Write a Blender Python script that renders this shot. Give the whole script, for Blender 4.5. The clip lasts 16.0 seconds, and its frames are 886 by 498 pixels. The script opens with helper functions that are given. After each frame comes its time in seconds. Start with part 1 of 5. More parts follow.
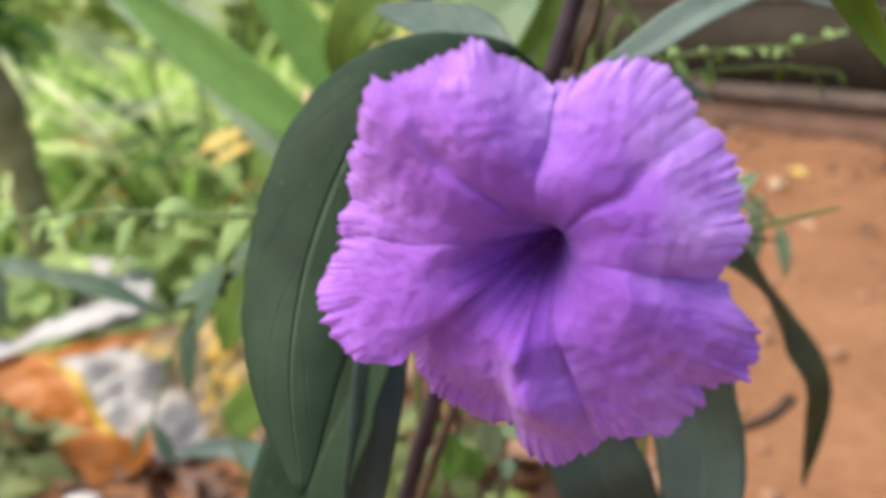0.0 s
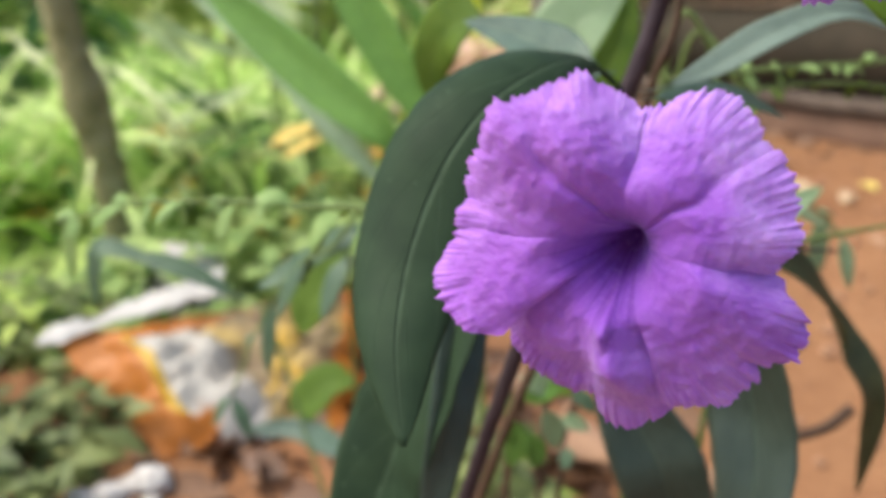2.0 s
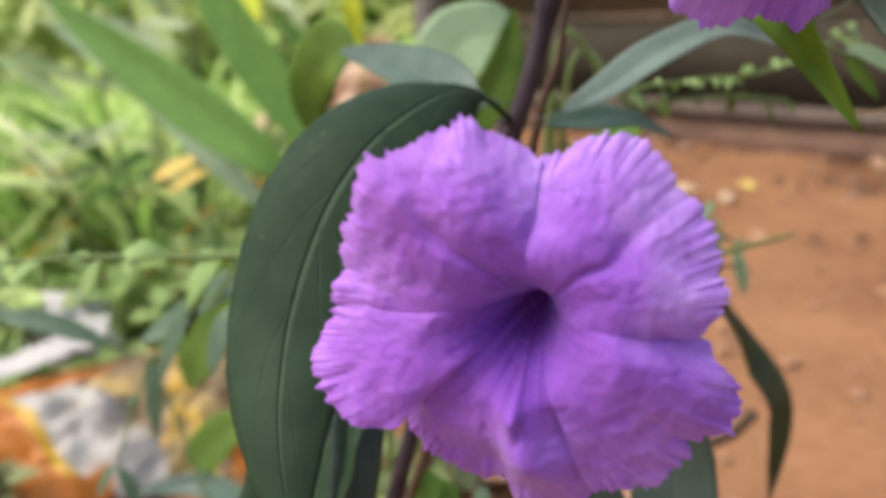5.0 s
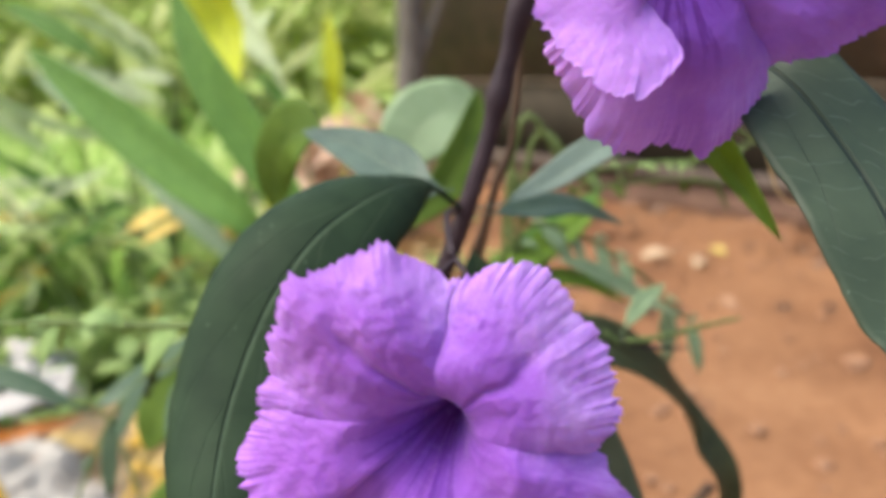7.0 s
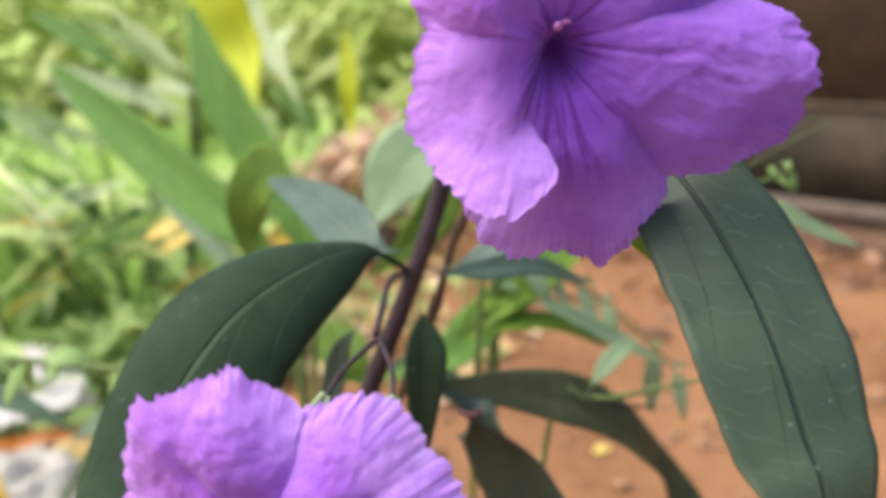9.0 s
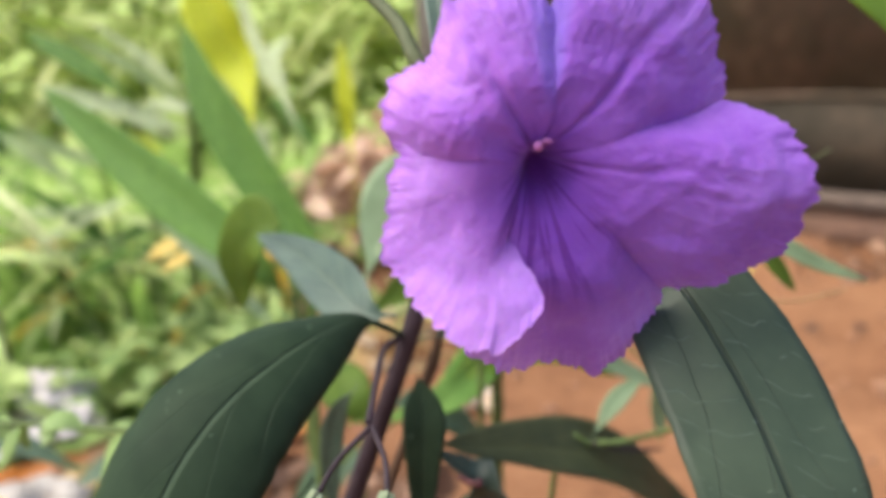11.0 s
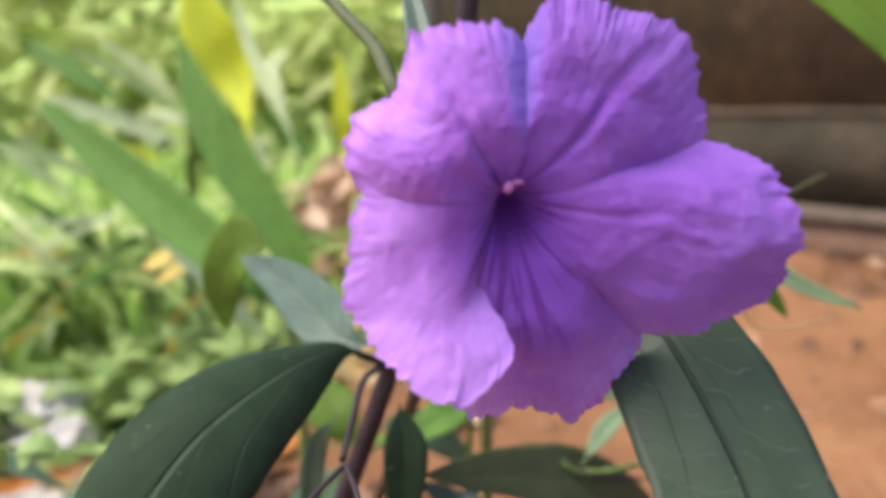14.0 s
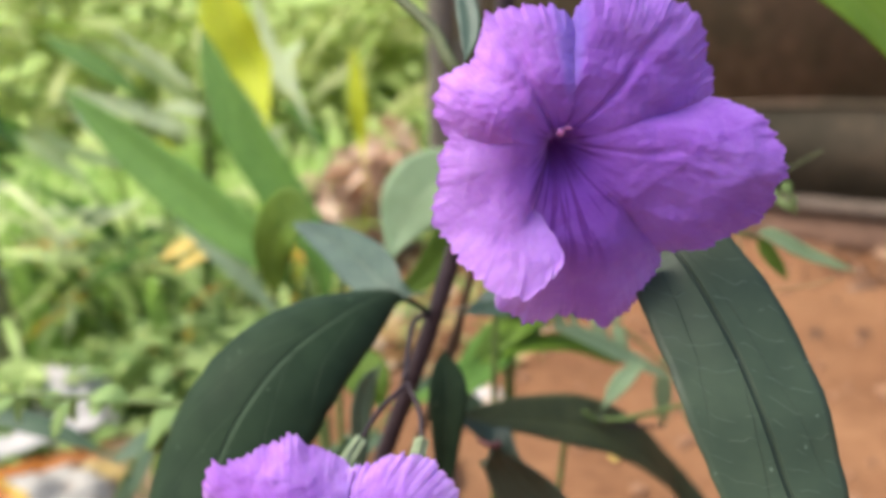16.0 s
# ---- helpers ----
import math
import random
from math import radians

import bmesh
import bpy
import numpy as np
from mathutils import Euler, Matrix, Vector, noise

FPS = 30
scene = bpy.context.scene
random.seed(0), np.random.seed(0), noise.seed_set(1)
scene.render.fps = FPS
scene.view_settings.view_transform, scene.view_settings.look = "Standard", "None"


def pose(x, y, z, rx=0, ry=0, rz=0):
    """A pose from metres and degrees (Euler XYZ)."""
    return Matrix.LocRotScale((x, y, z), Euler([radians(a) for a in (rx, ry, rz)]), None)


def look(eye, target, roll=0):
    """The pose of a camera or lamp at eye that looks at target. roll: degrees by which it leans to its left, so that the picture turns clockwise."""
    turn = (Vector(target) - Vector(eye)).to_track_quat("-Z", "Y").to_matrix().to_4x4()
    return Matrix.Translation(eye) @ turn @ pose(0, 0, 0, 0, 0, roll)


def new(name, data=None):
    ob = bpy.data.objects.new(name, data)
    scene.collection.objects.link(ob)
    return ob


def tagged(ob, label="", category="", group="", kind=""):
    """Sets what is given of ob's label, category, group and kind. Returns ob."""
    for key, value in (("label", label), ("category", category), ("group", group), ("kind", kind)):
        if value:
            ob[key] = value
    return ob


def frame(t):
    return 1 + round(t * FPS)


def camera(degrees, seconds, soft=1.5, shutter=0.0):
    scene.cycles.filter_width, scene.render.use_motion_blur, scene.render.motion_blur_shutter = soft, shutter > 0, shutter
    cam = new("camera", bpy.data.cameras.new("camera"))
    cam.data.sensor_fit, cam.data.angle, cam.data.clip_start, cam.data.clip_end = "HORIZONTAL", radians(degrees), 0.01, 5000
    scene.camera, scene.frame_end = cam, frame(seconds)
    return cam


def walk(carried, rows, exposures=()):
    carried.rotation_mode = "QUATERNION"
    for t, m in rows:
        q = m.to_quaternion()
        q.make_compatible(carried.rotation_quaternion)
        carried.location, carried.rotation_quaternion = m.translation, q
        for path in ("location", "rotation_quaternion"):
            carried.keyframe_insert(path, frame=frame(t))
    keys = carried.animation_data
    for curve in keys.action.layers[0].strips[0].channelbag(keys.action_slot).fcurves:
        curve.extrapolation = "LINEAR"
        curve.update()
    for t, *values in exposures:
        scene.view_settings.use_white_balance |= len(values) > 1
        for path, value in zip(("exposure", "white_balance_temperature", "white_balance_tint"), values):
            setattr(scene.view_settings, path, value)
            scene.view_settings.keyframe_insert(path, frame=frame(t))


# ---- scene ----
# seconds, eye, yaw, pitch, roll
cam = camera(58.2, 16.0, soft=3.8)
cam.data.dof.use_dof = True
cam.data.dof.focus_distance = 0.135
cam.data.dof.aperture_fstop = 13.0
PATH = [
    (0, 0.1248, 0.0980, 0.6017, 5.26, -18.93, -2.97),
    (0.5, 0.1267, 0.0880, 0.5971, 4.66, -19.11, -2.68),
    (1, 0.1232, 0.0808, 0.6020, 5.74, -19.13, -2.88),
    (1.5, 0.1228, 0.0763, 0.6045, 7.73, -18.78, -2.53),
    (2, 0.1197, 0.0749, 0.6080, 9.55, -18.80, -1.88),
    (2.5, 0.1189, 0.0684, 0.6056, 12.09, -18.38, -1.21),
    (3, 0.1158, 0.0748, 0.6044, 10.52, -18.52, -1.10),
    (3.5, 0.1157, 0.0833, 0.6006, 7.34, -17.46, -1.70),
    (4, 0.1182, 0.0895, 0.6018, 4.76, -17.85, -2.27),
    (4.5, 0.1182, 0.0907, 0.6036, 4.21, -17.79, -2.37),
    (5, 0.1205, 0.0965, 0.6095, 1.97, -17.78, -3.57),
    (5.2, 0.1224, 0.0994, 0.6125, 1.52, -17.44, -3.66),
    (7.3, 0.1336, 0.0895, 0.6237, 0.33, -13.87, -1.21),
    (7.5, 0.1374, 0.0890, 0.6275, 0.74, -14.09, -1.34),
    (8, 0.1439, 0.0956, 0.6311, 0.75, -14.23, -1.73),
    (8.5, 0.1497, 0.0993, 0.6337, 1.42, -13.69, -1.25),
    (9, 0.1537, 0.0987, 0.6349, 2.03, -13.29, -0.45),
    (9.2, 0.1543, 0.0968, 0.6389, 2.23, -12.81, -0.64),
    (11.5, 0.1601, 0.1124, 0.6519, 2.28, -13.43, -2.78),
    (12, 0.1630, 0.1135, 0.6518, 2.13, -12.94, -2.15),
    (12.5, 0.1612, 0.1153, 0.6535, 1.95, -12.77, -2.88),
    (13, 0.1628, 0.1173, 0.6547, 2.42, -12.59, -2.26),
    (13.5, 0.1605, 0.1171, 0.6538, 2.21, -12.61, -2.19),
    (14, 0.1616, 0.1160, 0.6547, 2.27, -12.54, -2.13),
    (14.5, 0.1632, 0.1064, 0.6535, 2.60, -12.79, -2.12),
    (15, 0.1583, 0.0975, 0.6547, 2.75, -12.87, -2.26),
    (15.5, 0.1571, 0.0912, 0.6531, 3.26, -12.94, -1.52),
    (16, 0.1524, 0.0826, 0.6513, 2.82, -12.91, -2.23),
]
walk(cam, [(t, pose(x, y, z, 90 + pitch, 0, yaw) @ pose(0, 0, 0, 0, 0, roll)) for t, x, y, z, yaw, pitch, roll in PATH],
     [(0.0, 1.04, 6500, 13), (2.5, 1.08, 6500, 7), (5.2, 0.96, 6500, 12), (7.3, 1.14, 6500, 9), (9.2, 1.2, 6500, 9), (11.3, 1.12, 6500, 13), (14.0, 1.11, 6500, 12), (16.0, 1.08, 6500, 9)])

# ---- light: bright hazy daylight from the upper left ----
SUN_FROM = Vector((-0.50, -0.12, 0.85)).normalized()
world = bpy.data.worlds.new("sky")
scene.world = world
world.use_nodes = True
wn = world.node_tree
sky = wn.nodes.new("ShaderNodeTexSky")
sky.sky_type = "NISHITA"
sky.sun_disc = False
sky.sun_elevation = math.asin(SUN_FROM.z)
sky.sun_rotation = math.atan2(SUN_FROM.x, SUN_FROM.y)
sky.dust_density = 4.0
wn.nodes["Background"].inputs["Strength"].default_value = 0.14
wn.links.new(sky.outputs[0], wn.nodes["Background"].inputs["Color"])
sun = new("sun", bpy.data.lights.new("sun", "SUN"))
sun.data.energy = 1.7
sun.data.angle = radians(45)
sun.data.color = (1.0, 0.95, 0.86)
sun.matrix_world = look(SUN_FROM * 20, (0, 0, 0))


# ---- material helpers ----
class Mat:
    """A Principled material with small helpers to wire nodes."""

    def __init__(self, name, rough=0.6, spec=0.4):
        self.m = bpy.data.materials.new(name)
        self.m.use_nodes = True
        self.t = self.m.node_tree
        self.p = self.t.nodes["Principled BSDF"]
        self.p.inputs["Roughness"].default_value = rough
        self.p.inputs["Specular IOR Level"].default_value = spec
        self.tc = self.t.nodes.new("ShaderNodeTexCoord")

    def link(self, a, b):
        self.t.links.new(a, b)

    def node(self, kind):
        return self.t.nodes.new(kind)

    def put(self, sock, v):
        if isinstance(v, bpy.types.NodeSocket):
            self.link(v, sock)
        else:
            sock.default_value = v

    def math(self, op, a, b=0.0, c=0.0):
        n = self.node("ShaderNodeMath")
        n.operation = op
        for s, v in zip(n.inputs, (a, b, c)):
            self.put(s, v)
        return n.outputs[0]

    def step(self, v, lo, hi):
        n = self.node("ShaderNodeMapRange")
        n.interpolation_type = "SMOOTHSTEP"
        self.put(n.inputs[0], v)
        n.inputs[1].default_value, n.inputs[2].default_value = lo, hi
        return n.outputs[0]

    def noise(self, scale, detail=4.0, vec=None, rough=0.55):
        n = self.node("ShaderNodeTexNoise")
        n.inputs["Scale"].default_value = scale
        n.inputs["Detail"].default_value = detail
        n.inputs["Roughness"].default_value = rough
        self.link(vec if vec is not None else self.tc.outputs["Object"], n.inputs["Vector"])
        return n.outputs["Fac"]

    def ramp(self, fac, stops):
        n = self.node("ShaderNodeValToRGB")
        e = n.color_ramp.elements
        while len(e) < len(stops):
            e.new(0.5)
        for k, (at, col) in zip(e, stops):
            k.position, k.color = at, (*col, 1)
        self.put(n.inputs[0], fac)
        return n.outputs[0]

    def mix(self, fac, a, b, how="MIX"):
        n = self.node("ShaderNodeMix")
        n.data_type, n.blend_type = "RGBA", how
        self.put(n.inputs[0], fac)
        for s, v in ((n.inputs[6], a), (n.inputs[7], b)):
            self.put(s, (*v, 1) if isinstance(v, tuple) else v)
        return n.outputs[2]

    def uv(self, su=1.0, sv=1.0):
        n = self.node("ShaderNodeMapping")
        n.inputs["Scale"].default_value = (su, sv, 1)
        self.link(self.tc.outputs["UV"], n.inputs["Vector"])
        return n.outputs[0]

    def warped(self, su, sv, amp, scale=90.0):
        """UV at a scale of its own, bent by a slow noise."""
        n, s, a = self.node("ShaderNodeTexNoise"), self.node("ShaderNodeVectorMath"), self.node("ShaderNodeVectorMath")
        n.inputs["Scale"].default_value, n.inputs["Detail"].default_value = scale, 3.0
        self.link(self.tc.outputs["Object"], n.inputs["Vector"])
        s.operation, a.operation = "SCALE", "ADD"
        self.link(n.outputs["Color"], s.inputs[0])
        s.inputs["Scale"].default_value = amp
        self.link(s.outputs[0], a.inputs[0])
        self.link(self.uv(su, sv), a.inputs[1])
        return a.outputs[0]

    def uv_parts(self):
        n = self.node("ShaderNodeSeparateXYZ")
        self.link(self.tc.outputs["UV"], n.inputs[0])
        return n.outputs[0], n.outputs[1]

    def color(self, c):
        self.put(self.p.inputs["Base Color"], (*c, 1) if isinstance(c, tuple) else c)
        return self

    def bump(self, h, strength=0.5, dist=0.001, chain=None):
        n = self.node("ShaderNodeBump")
        n.inputs["Strength"].default_value, n.inputs["Distance"].default_value = strength, dist
        self.link(h, n.inputs["Height"])
        if chain is not None:
            self.link(chain, n.inputs["Normal"])
        self.link(n.outputs[0], self.p.inputs["Normal"])
        return n.outputs[0]

    def thin(self, col, share):
        """Lets light through a thin leaf or petal."""
        tr, mx = self.node("ShaderNodeBsdfTranslucent"), self.node("ShaderNodeMixShader")
        self.put(tr.inputs["Color"], (*col, 1) if isinstance(col, tuple) else col)
        mx.inputs[0].default_value = share
        out = self.t.nodes["Material Output"]
        self.link(self.p.outputs[0], mx.inputs[1])
        self.link(tr.outputs[0], mx.inputs[2])
        self.link(mx.outputs[0], out.inputs["Surface"])
        return self


def petal_material(name, pale, mid, deep, throat, lean, lit_side=None, seam=None, crown=False, streaks=0.85):
    """A crinkled petal: dark veined throat, longest towards the angle lean (degrees), clouded lilac outwards; side
    colours, if given, paint light on the left petals; seam: (degrees, colour) of a bluish crease; crown: lobes above
    painted paler than below, for light from above.
    """
    k = Mat(name, 0.7, 0.15)
    u, v = k.uv_parts()
    turn = k.math("MULTIPLY", u, math.tau)
    vw = k.math("ADD", v, k.math("MULTIPLY", k.math("SUBTRACT", k.noise(1.0, 3, k.warped(40, 1.5, 1.5)), 0.5), 0.14))
    tongue = k.step(k.math("COSINE", k.math("SUBTRACT", turn, radians(lean))), 0.35, 1.0)
    reach = k.math("ADD", 0.62, k.math("MULTIPLY", tongue, 0.95))
    vw = k.math("DIVIDE", vw, reach)
    base = k.ramp(vw, [(0.0, throat), (0.06, throat), (0.15, deep), (0.46, mid), (0.62, mid)])
    # light falling on the left petals, put into their colours
    if lit_side:
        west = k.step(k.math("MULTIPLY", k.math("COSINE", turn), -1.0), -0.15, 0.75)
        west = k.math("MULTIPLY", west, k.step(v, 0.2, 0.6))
        base = k.mix(west, base, lit_side[0])
        pale = k.mix(west, pale, lit_side[1])
    cloud = k.noise(75.0, 5)
    outer = k.math("ADD", k.math("MULTIPLY", k.step(cloud, 0.36, 0.72), 0.65), k.math("MULTIPLY", k.step(v, 0.5, 1.0), 0.3))
    outer = k.math("MULTIPLY", outer, k.step(v, 0.3, 0.8))
    if lit_side and not crown:
        # brightness of the up-facing flap, painted as a paler colour
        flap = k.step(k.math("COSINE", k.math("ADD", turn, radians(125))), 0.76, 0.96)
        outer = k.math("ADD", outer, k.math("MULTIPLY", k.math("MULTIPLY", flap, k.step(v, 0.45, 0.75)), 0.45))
    # light from above painted in: pale tint fades on the lower lobes
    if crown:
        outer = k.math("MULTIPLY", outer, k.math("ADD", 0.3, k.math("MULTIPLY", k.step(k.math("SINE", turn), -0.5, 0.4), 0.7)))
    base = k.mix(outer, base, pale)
    blush = k.noise(38.0, 3)
    base = k.mix(k.math("MULTIPLY", k.step(blush, 0.50, 0.68), 0.38), base, deep)
    ripple = k.noise(1.0, 4, k.warped(46, 26, 7.0, 130.0), 0.6)
    base = k.mix(k.math("MULTIPLY", k.step(ripple, 0.54, 0.75), 0.12), base, deep)
    pleats = k.noise(1.0, 4, k.warped(190, 6, 5.0), 0.6)
    rimward = k.step(v, 0.45, 0.95)
    base = k.mix(k.math("MULTIPLY", k.math("MULTIPLY", k.step(pleats, 0.48, 0.66), rimward), 0.15), base, pale)
    base = k.mix(k.math("MULTIPLY", k.math("MULTIPLY", k.math("SUBTRACT", 1.0, k.step(pleats, 0.32, 0.48)), rimward), 0.13), base, deep)
    streak = k.noise(1.0, 2, k.warped(52, 1.0, 0.8))
    lines = k.math("MULTIPLY", k.step(streak, 0.51, 0.58), k.math("SUBTRACT", 1.0, k.step(vw, 0.2, 0.44)))
    base = k.mix(k.math("MULTIPLY", lines, streaks), base, throat)
    if seam:
        near = k.step(k.math("COSINE", k.math("SUBTRACT", turn, radians(seam[0]))), 0.985, 0.9995)
        near = k.math("MULTIPLY", near, k.math("MULTIPLY", k.step(v, 0.3, 0.6), k.step(k.noise(60.0, 3), 0.3, 0.6)))
        base = k.mix(k.math("MULTIPLY", near, 0.5), base, seam[1])
    grain = k.noise(900.0, 3)
    base = k.mix(k.math("MULTIPLY", k.step(grain, 0.5, 0.8), 0.08), base, pale)
    k.color(base)
    b = k.bump(k.math("MULTIPLY", pleats, rimward), 0.22, 0.0004)
    b = k.bump(ripple, 0.25, 0.0005, b)
    b = k.bump(k.noise(1500.0, 3), 0.15, 0.0002, b)
    k.bump(k.noise(300.0, 4), 0.6, 0.0008, b)
    k.p.inputs["Subsurface Weight"].default_value = 0.4
    k.p.inputs["Subsurface Radius"].default_value = (0.8, 0.4, 1.0)
    k.p.inputs["Subsurface Scale"].default_value = 0.0014
    k.p.inputs["Sheen Weight"].default_value = 0.12
    return k.thin(base, 0.15).m


def leaf_material(name, dark, light, vein, rough=0.42, spec=0.5, laterals=9.0, relief=0.0006, share=0.12, spots=True, ladder=0.0, sweep=0.2, pale=0.5):
    """A broad leaf: midrib and arched side veins (pale: how light they are), ladder: short pale cross veins."""
    k = Mat(name, rough, spec)
    u, v = k.uv_parts()
    au = k.math("ABSOLUTE", k.math("SUBTRACT", k.math("MULTIPLY", u, 2.0), 1.0))
    side_of = k.math("MULTIPLY", k.math("GREATER_THAN", u, 0.5), 0.43)
    wob = k.math("MULTIPLY", k.noise(1.0, 2, k.uv(3, 7)), 0.35)
    f = k.math("FRACT", k.math("ADD", k.math("ADD", k.math("SUBTRACT", k.math("MULTIPLY", v, laterals), k.math("MULTIPLY", au, laterals * sweep)), wob), side_of))
    side = k.math("ABSOLUTE", k.math("SUBTRACT", f, 0.5))
    lat = k.math("MULTIPLY", k.step(side, 0.5 - 0.006 * laterals, 0.498), k.math("SUBTRACT", 1.0, k.step(au, 0.55, 0.9)))
    mid = k.math("SUBTRACT", 1.0, k.step(au, 0.012, 0.055))
    rung = k.math("ABSOLUTE", k.math("SUBTRACT", k.math("FRACT", k.math("ADD", k.math("MULTIPLY", v, 30.0), k.math("ADD", k.math("MULTIPLY", k.noise(1.0, 2, k.uv(3.2, 6)), 2.0), k.math("MULTIPLY", u, 3.0)))), 0.5))
    gate = k.math("MULTIPLY", k.step(k.noise(1.0, 1, k.uv(7, 20)), 0.42, 0.56), k.math("MULTIPLY", k.step(au, 0.06, 0.16), k.math("SUBTRACT", 1.0, k.step(au, 0.8, 0.95))))
    rungs = k.math("MULTIPLY", k.step(rung, 0.445, 0.50), gate)
    tissue = k.noise(90.0, 4)
    col = k.ramp(tissue, [(0.3, dark), (0.75, light)])
    veins = k.math("MAXIMUM", k.math("MULTIPLY", mid, pale), k.math("MULTIPLY", lat, pale * 0.55))
    if ladder:
        veins = k.math("MAXIMUM", veins, k.math("MULTIPLY", rungs, ladder))
        col = k.mix(k.math("MULTIPLY", k.math("MAXIMUM", mid, lat), 0.5), col, tuple(0.35 * q for q in dark))
    col = k.mix(veins, col, vein)
    if spots:
        col = k.mix(k.math("MULTIPLY", k.step(k.noise(420.0, 1), 0.75, 0.78), 0.6), col, vein)
    k.color(col)
    b = k.bump(k.noise(1.0, 4, k.uv(10, 40)), 0.3, relief * 0.7)
    if ladder:
        b = k.bump(rungs, 0.4, relief, b)
    b = k.bump(k.math("MULTIPLY", lat, -1.0), 0.6, relief, b)
    k.bump(k.math("MULTIPLY", mid, -1.0), 0.8, relief * 1.6, b)
    k.put(k.p.inputs["Roughness"], k.math("ADD", k.math("MULTIPLY", k.noise(60.0, 3), 0.25), rough - 0.12))
    return k.thin(light, share).m


def plain_leaf(name, a, b, share=0.35, rough=0.55):
    """Far foliage: each leaf its own tone."""
    k = Mat(name, rough, 0.35)
    geo = k.node("ShaderNodeNewGeometry")
    n = k.noise(9.0, 3)
    col = k.ramp(k.math("ADD", k.math("MULTIPLY", geo.outputs["Random Per Island"], 0.7), k.math("MULTIPLY", n, 0.3)),
                 [(0.12, a), (0.55, tuple(0.62 * p + 0.38 * q for p, q in zip(a, b))), (0.88, b)])
    k.color(col)
    return k.thin(col, share).m


def rough_material(name, stops, scale, rough=0.85, bump=0.5, dist=0.004, scale2=None):
    k = Mat(name, rough, 0.2)
    n1 = k.noise(scale, 6)
    n2 = k.noise(scale2 or scale * 7, 5)
    col = k.ramp(k.math("ADD", k.math("MULTIPLY", n1, 0.65), k.math("MULTIPLY", n2, 0.35)), stops)
    k.color(col)
    k.bump(n1, bump, dist * 2, k.bump(n2, bump, dist))
    return k.m


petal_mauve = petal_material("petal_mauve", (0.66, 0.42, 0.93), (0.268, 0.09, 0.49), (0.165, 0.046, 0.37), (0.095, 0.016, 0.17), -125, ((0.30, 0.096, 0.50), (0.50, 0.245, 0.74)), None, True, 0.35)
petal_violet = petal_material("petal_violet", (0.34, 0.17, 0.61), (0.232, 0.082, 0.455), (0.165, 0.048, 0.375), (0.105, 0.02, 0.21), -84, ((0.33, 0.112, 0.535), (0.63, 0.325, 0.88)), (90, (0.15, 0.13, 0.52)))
leaf_dark = leaf_material("leaf_dark", (0.020, 0.037, 0.020), (0.033, 0.058, 0.030), (0.15, 0.22, 0.14), 0.55, 0.07, 5.0, share=0.16, sweep=0.35, pale=0.24)
leaf_sheen = leaf_material("leaf_sheen", (0.03, 0.05, 0.036), (0.055, 0.082, 0.06), (0.15, 0.22, 0.15), 0.42, 0.4, 5.0, share=0.2, sweep=0.35, pale=0.25)
leaf_droop = leaf_material("leaf_droop", (0.034, 0.044, 0.018), (0.07, 0.082, 0.034), (0.16, 0.2, 0.1), 0.5, 0.25, 6.0, share=0.2, pale=0.2)
leaf_long = leaf_material("leaf_long", (0.033, 0.054, 0.032), (0.064, 0.093, 0.054), (0.20, 0.27, 0.20), 0.48, 0.28, 2.6, sweep=0.6, ladder=0.25, pale=0.0)
leaf_olive = leaf_material("leaf_olive", (0.068, 0.13, 0.014), (0.125, 0.205, 0.026), (0.16, 0.24, 0.06), 0.6, 0.2, 7.0, 0.0004, 0.3, False)
leaf_lime = leaf_material("leaf_lime", (0.13, 0.24, 0.02), (0.22, 0.36, 0.04), (0.3, 0.42, 0.1), 0.5, 0.35, 7.0, 0.0004, 0.45, False)
leaf_grey = leaf_material("leaf_grey", (0.15, 0.205, 0.16), (0.24, 0.32, 0.25), (0.3, 0.38, 0.3), 0.45, 0.5, 9.0, 0.0005, 0.25, False)
leaf_pale = leaf_material("leaf_pale", (0.21, 0.31, 0.16), (0.32, 0.44, 0.25), (0.4, 0.5, 0.3), 0.5, 0.4, 7.0, 0.0004, 0.4, False)
leaf_blue = leaf_material("leaf_blue", (0.045, 0.085, 0.058), (0.085, 0.14, 0.095), (0.22, 0.3, 0.22), 0.45, 0.5, 9.0, 0.0005, 0.2, False)
leaf_dull = leaf_material("leaf_dull", (0.06, 0.115, 0.065), (0.11, 0.18, 0.10), (0.2, 0.28, 0.18), 0.5, 0.4, 7.0, 0.0004, 0.25, False)
leaf_light = leaf_material("leaf_light", (0.22, 0.36, 0.11), (0.38, 0.52, 0.20), (0.45, 0.58, 0.3), 0.6, 0.25, 7.0, 0.0004, 0.4, False)
blade_green = leaf_material("blade_green", (0.085, 0.19, 0.033), (0.17, 0.33, 0.065), (0.2, 0.36, 0.09), 0.6, 0.22, 30.0, 0.0008, 0.35, False)
blade_yellow = leaf_material("blade_yellow", (0.50, 0.60, 0.03), (0.72, 0.76, 0.06), (0.6, 0.65, 0.1), 0.5, 0.4, 30.0, 0.0008, 0.45, False)
strap_dull = leaf_material("strap_dull", (0.22, 0.33, 0.12), (0.40, 0.50, 0.24), (0.5, 0.58, 0.35), 0.6, 0.25, 30.0, 0.0006, 0.4, False)
strap_pale = leaf_material("strap_pale", (0.42, 0.52, 0.26), (0.66, 0.74, 0.46), (0.7, 0.76, 0.5), 0.55, 0.4, 30.0, 0.0006, 0.4, False)
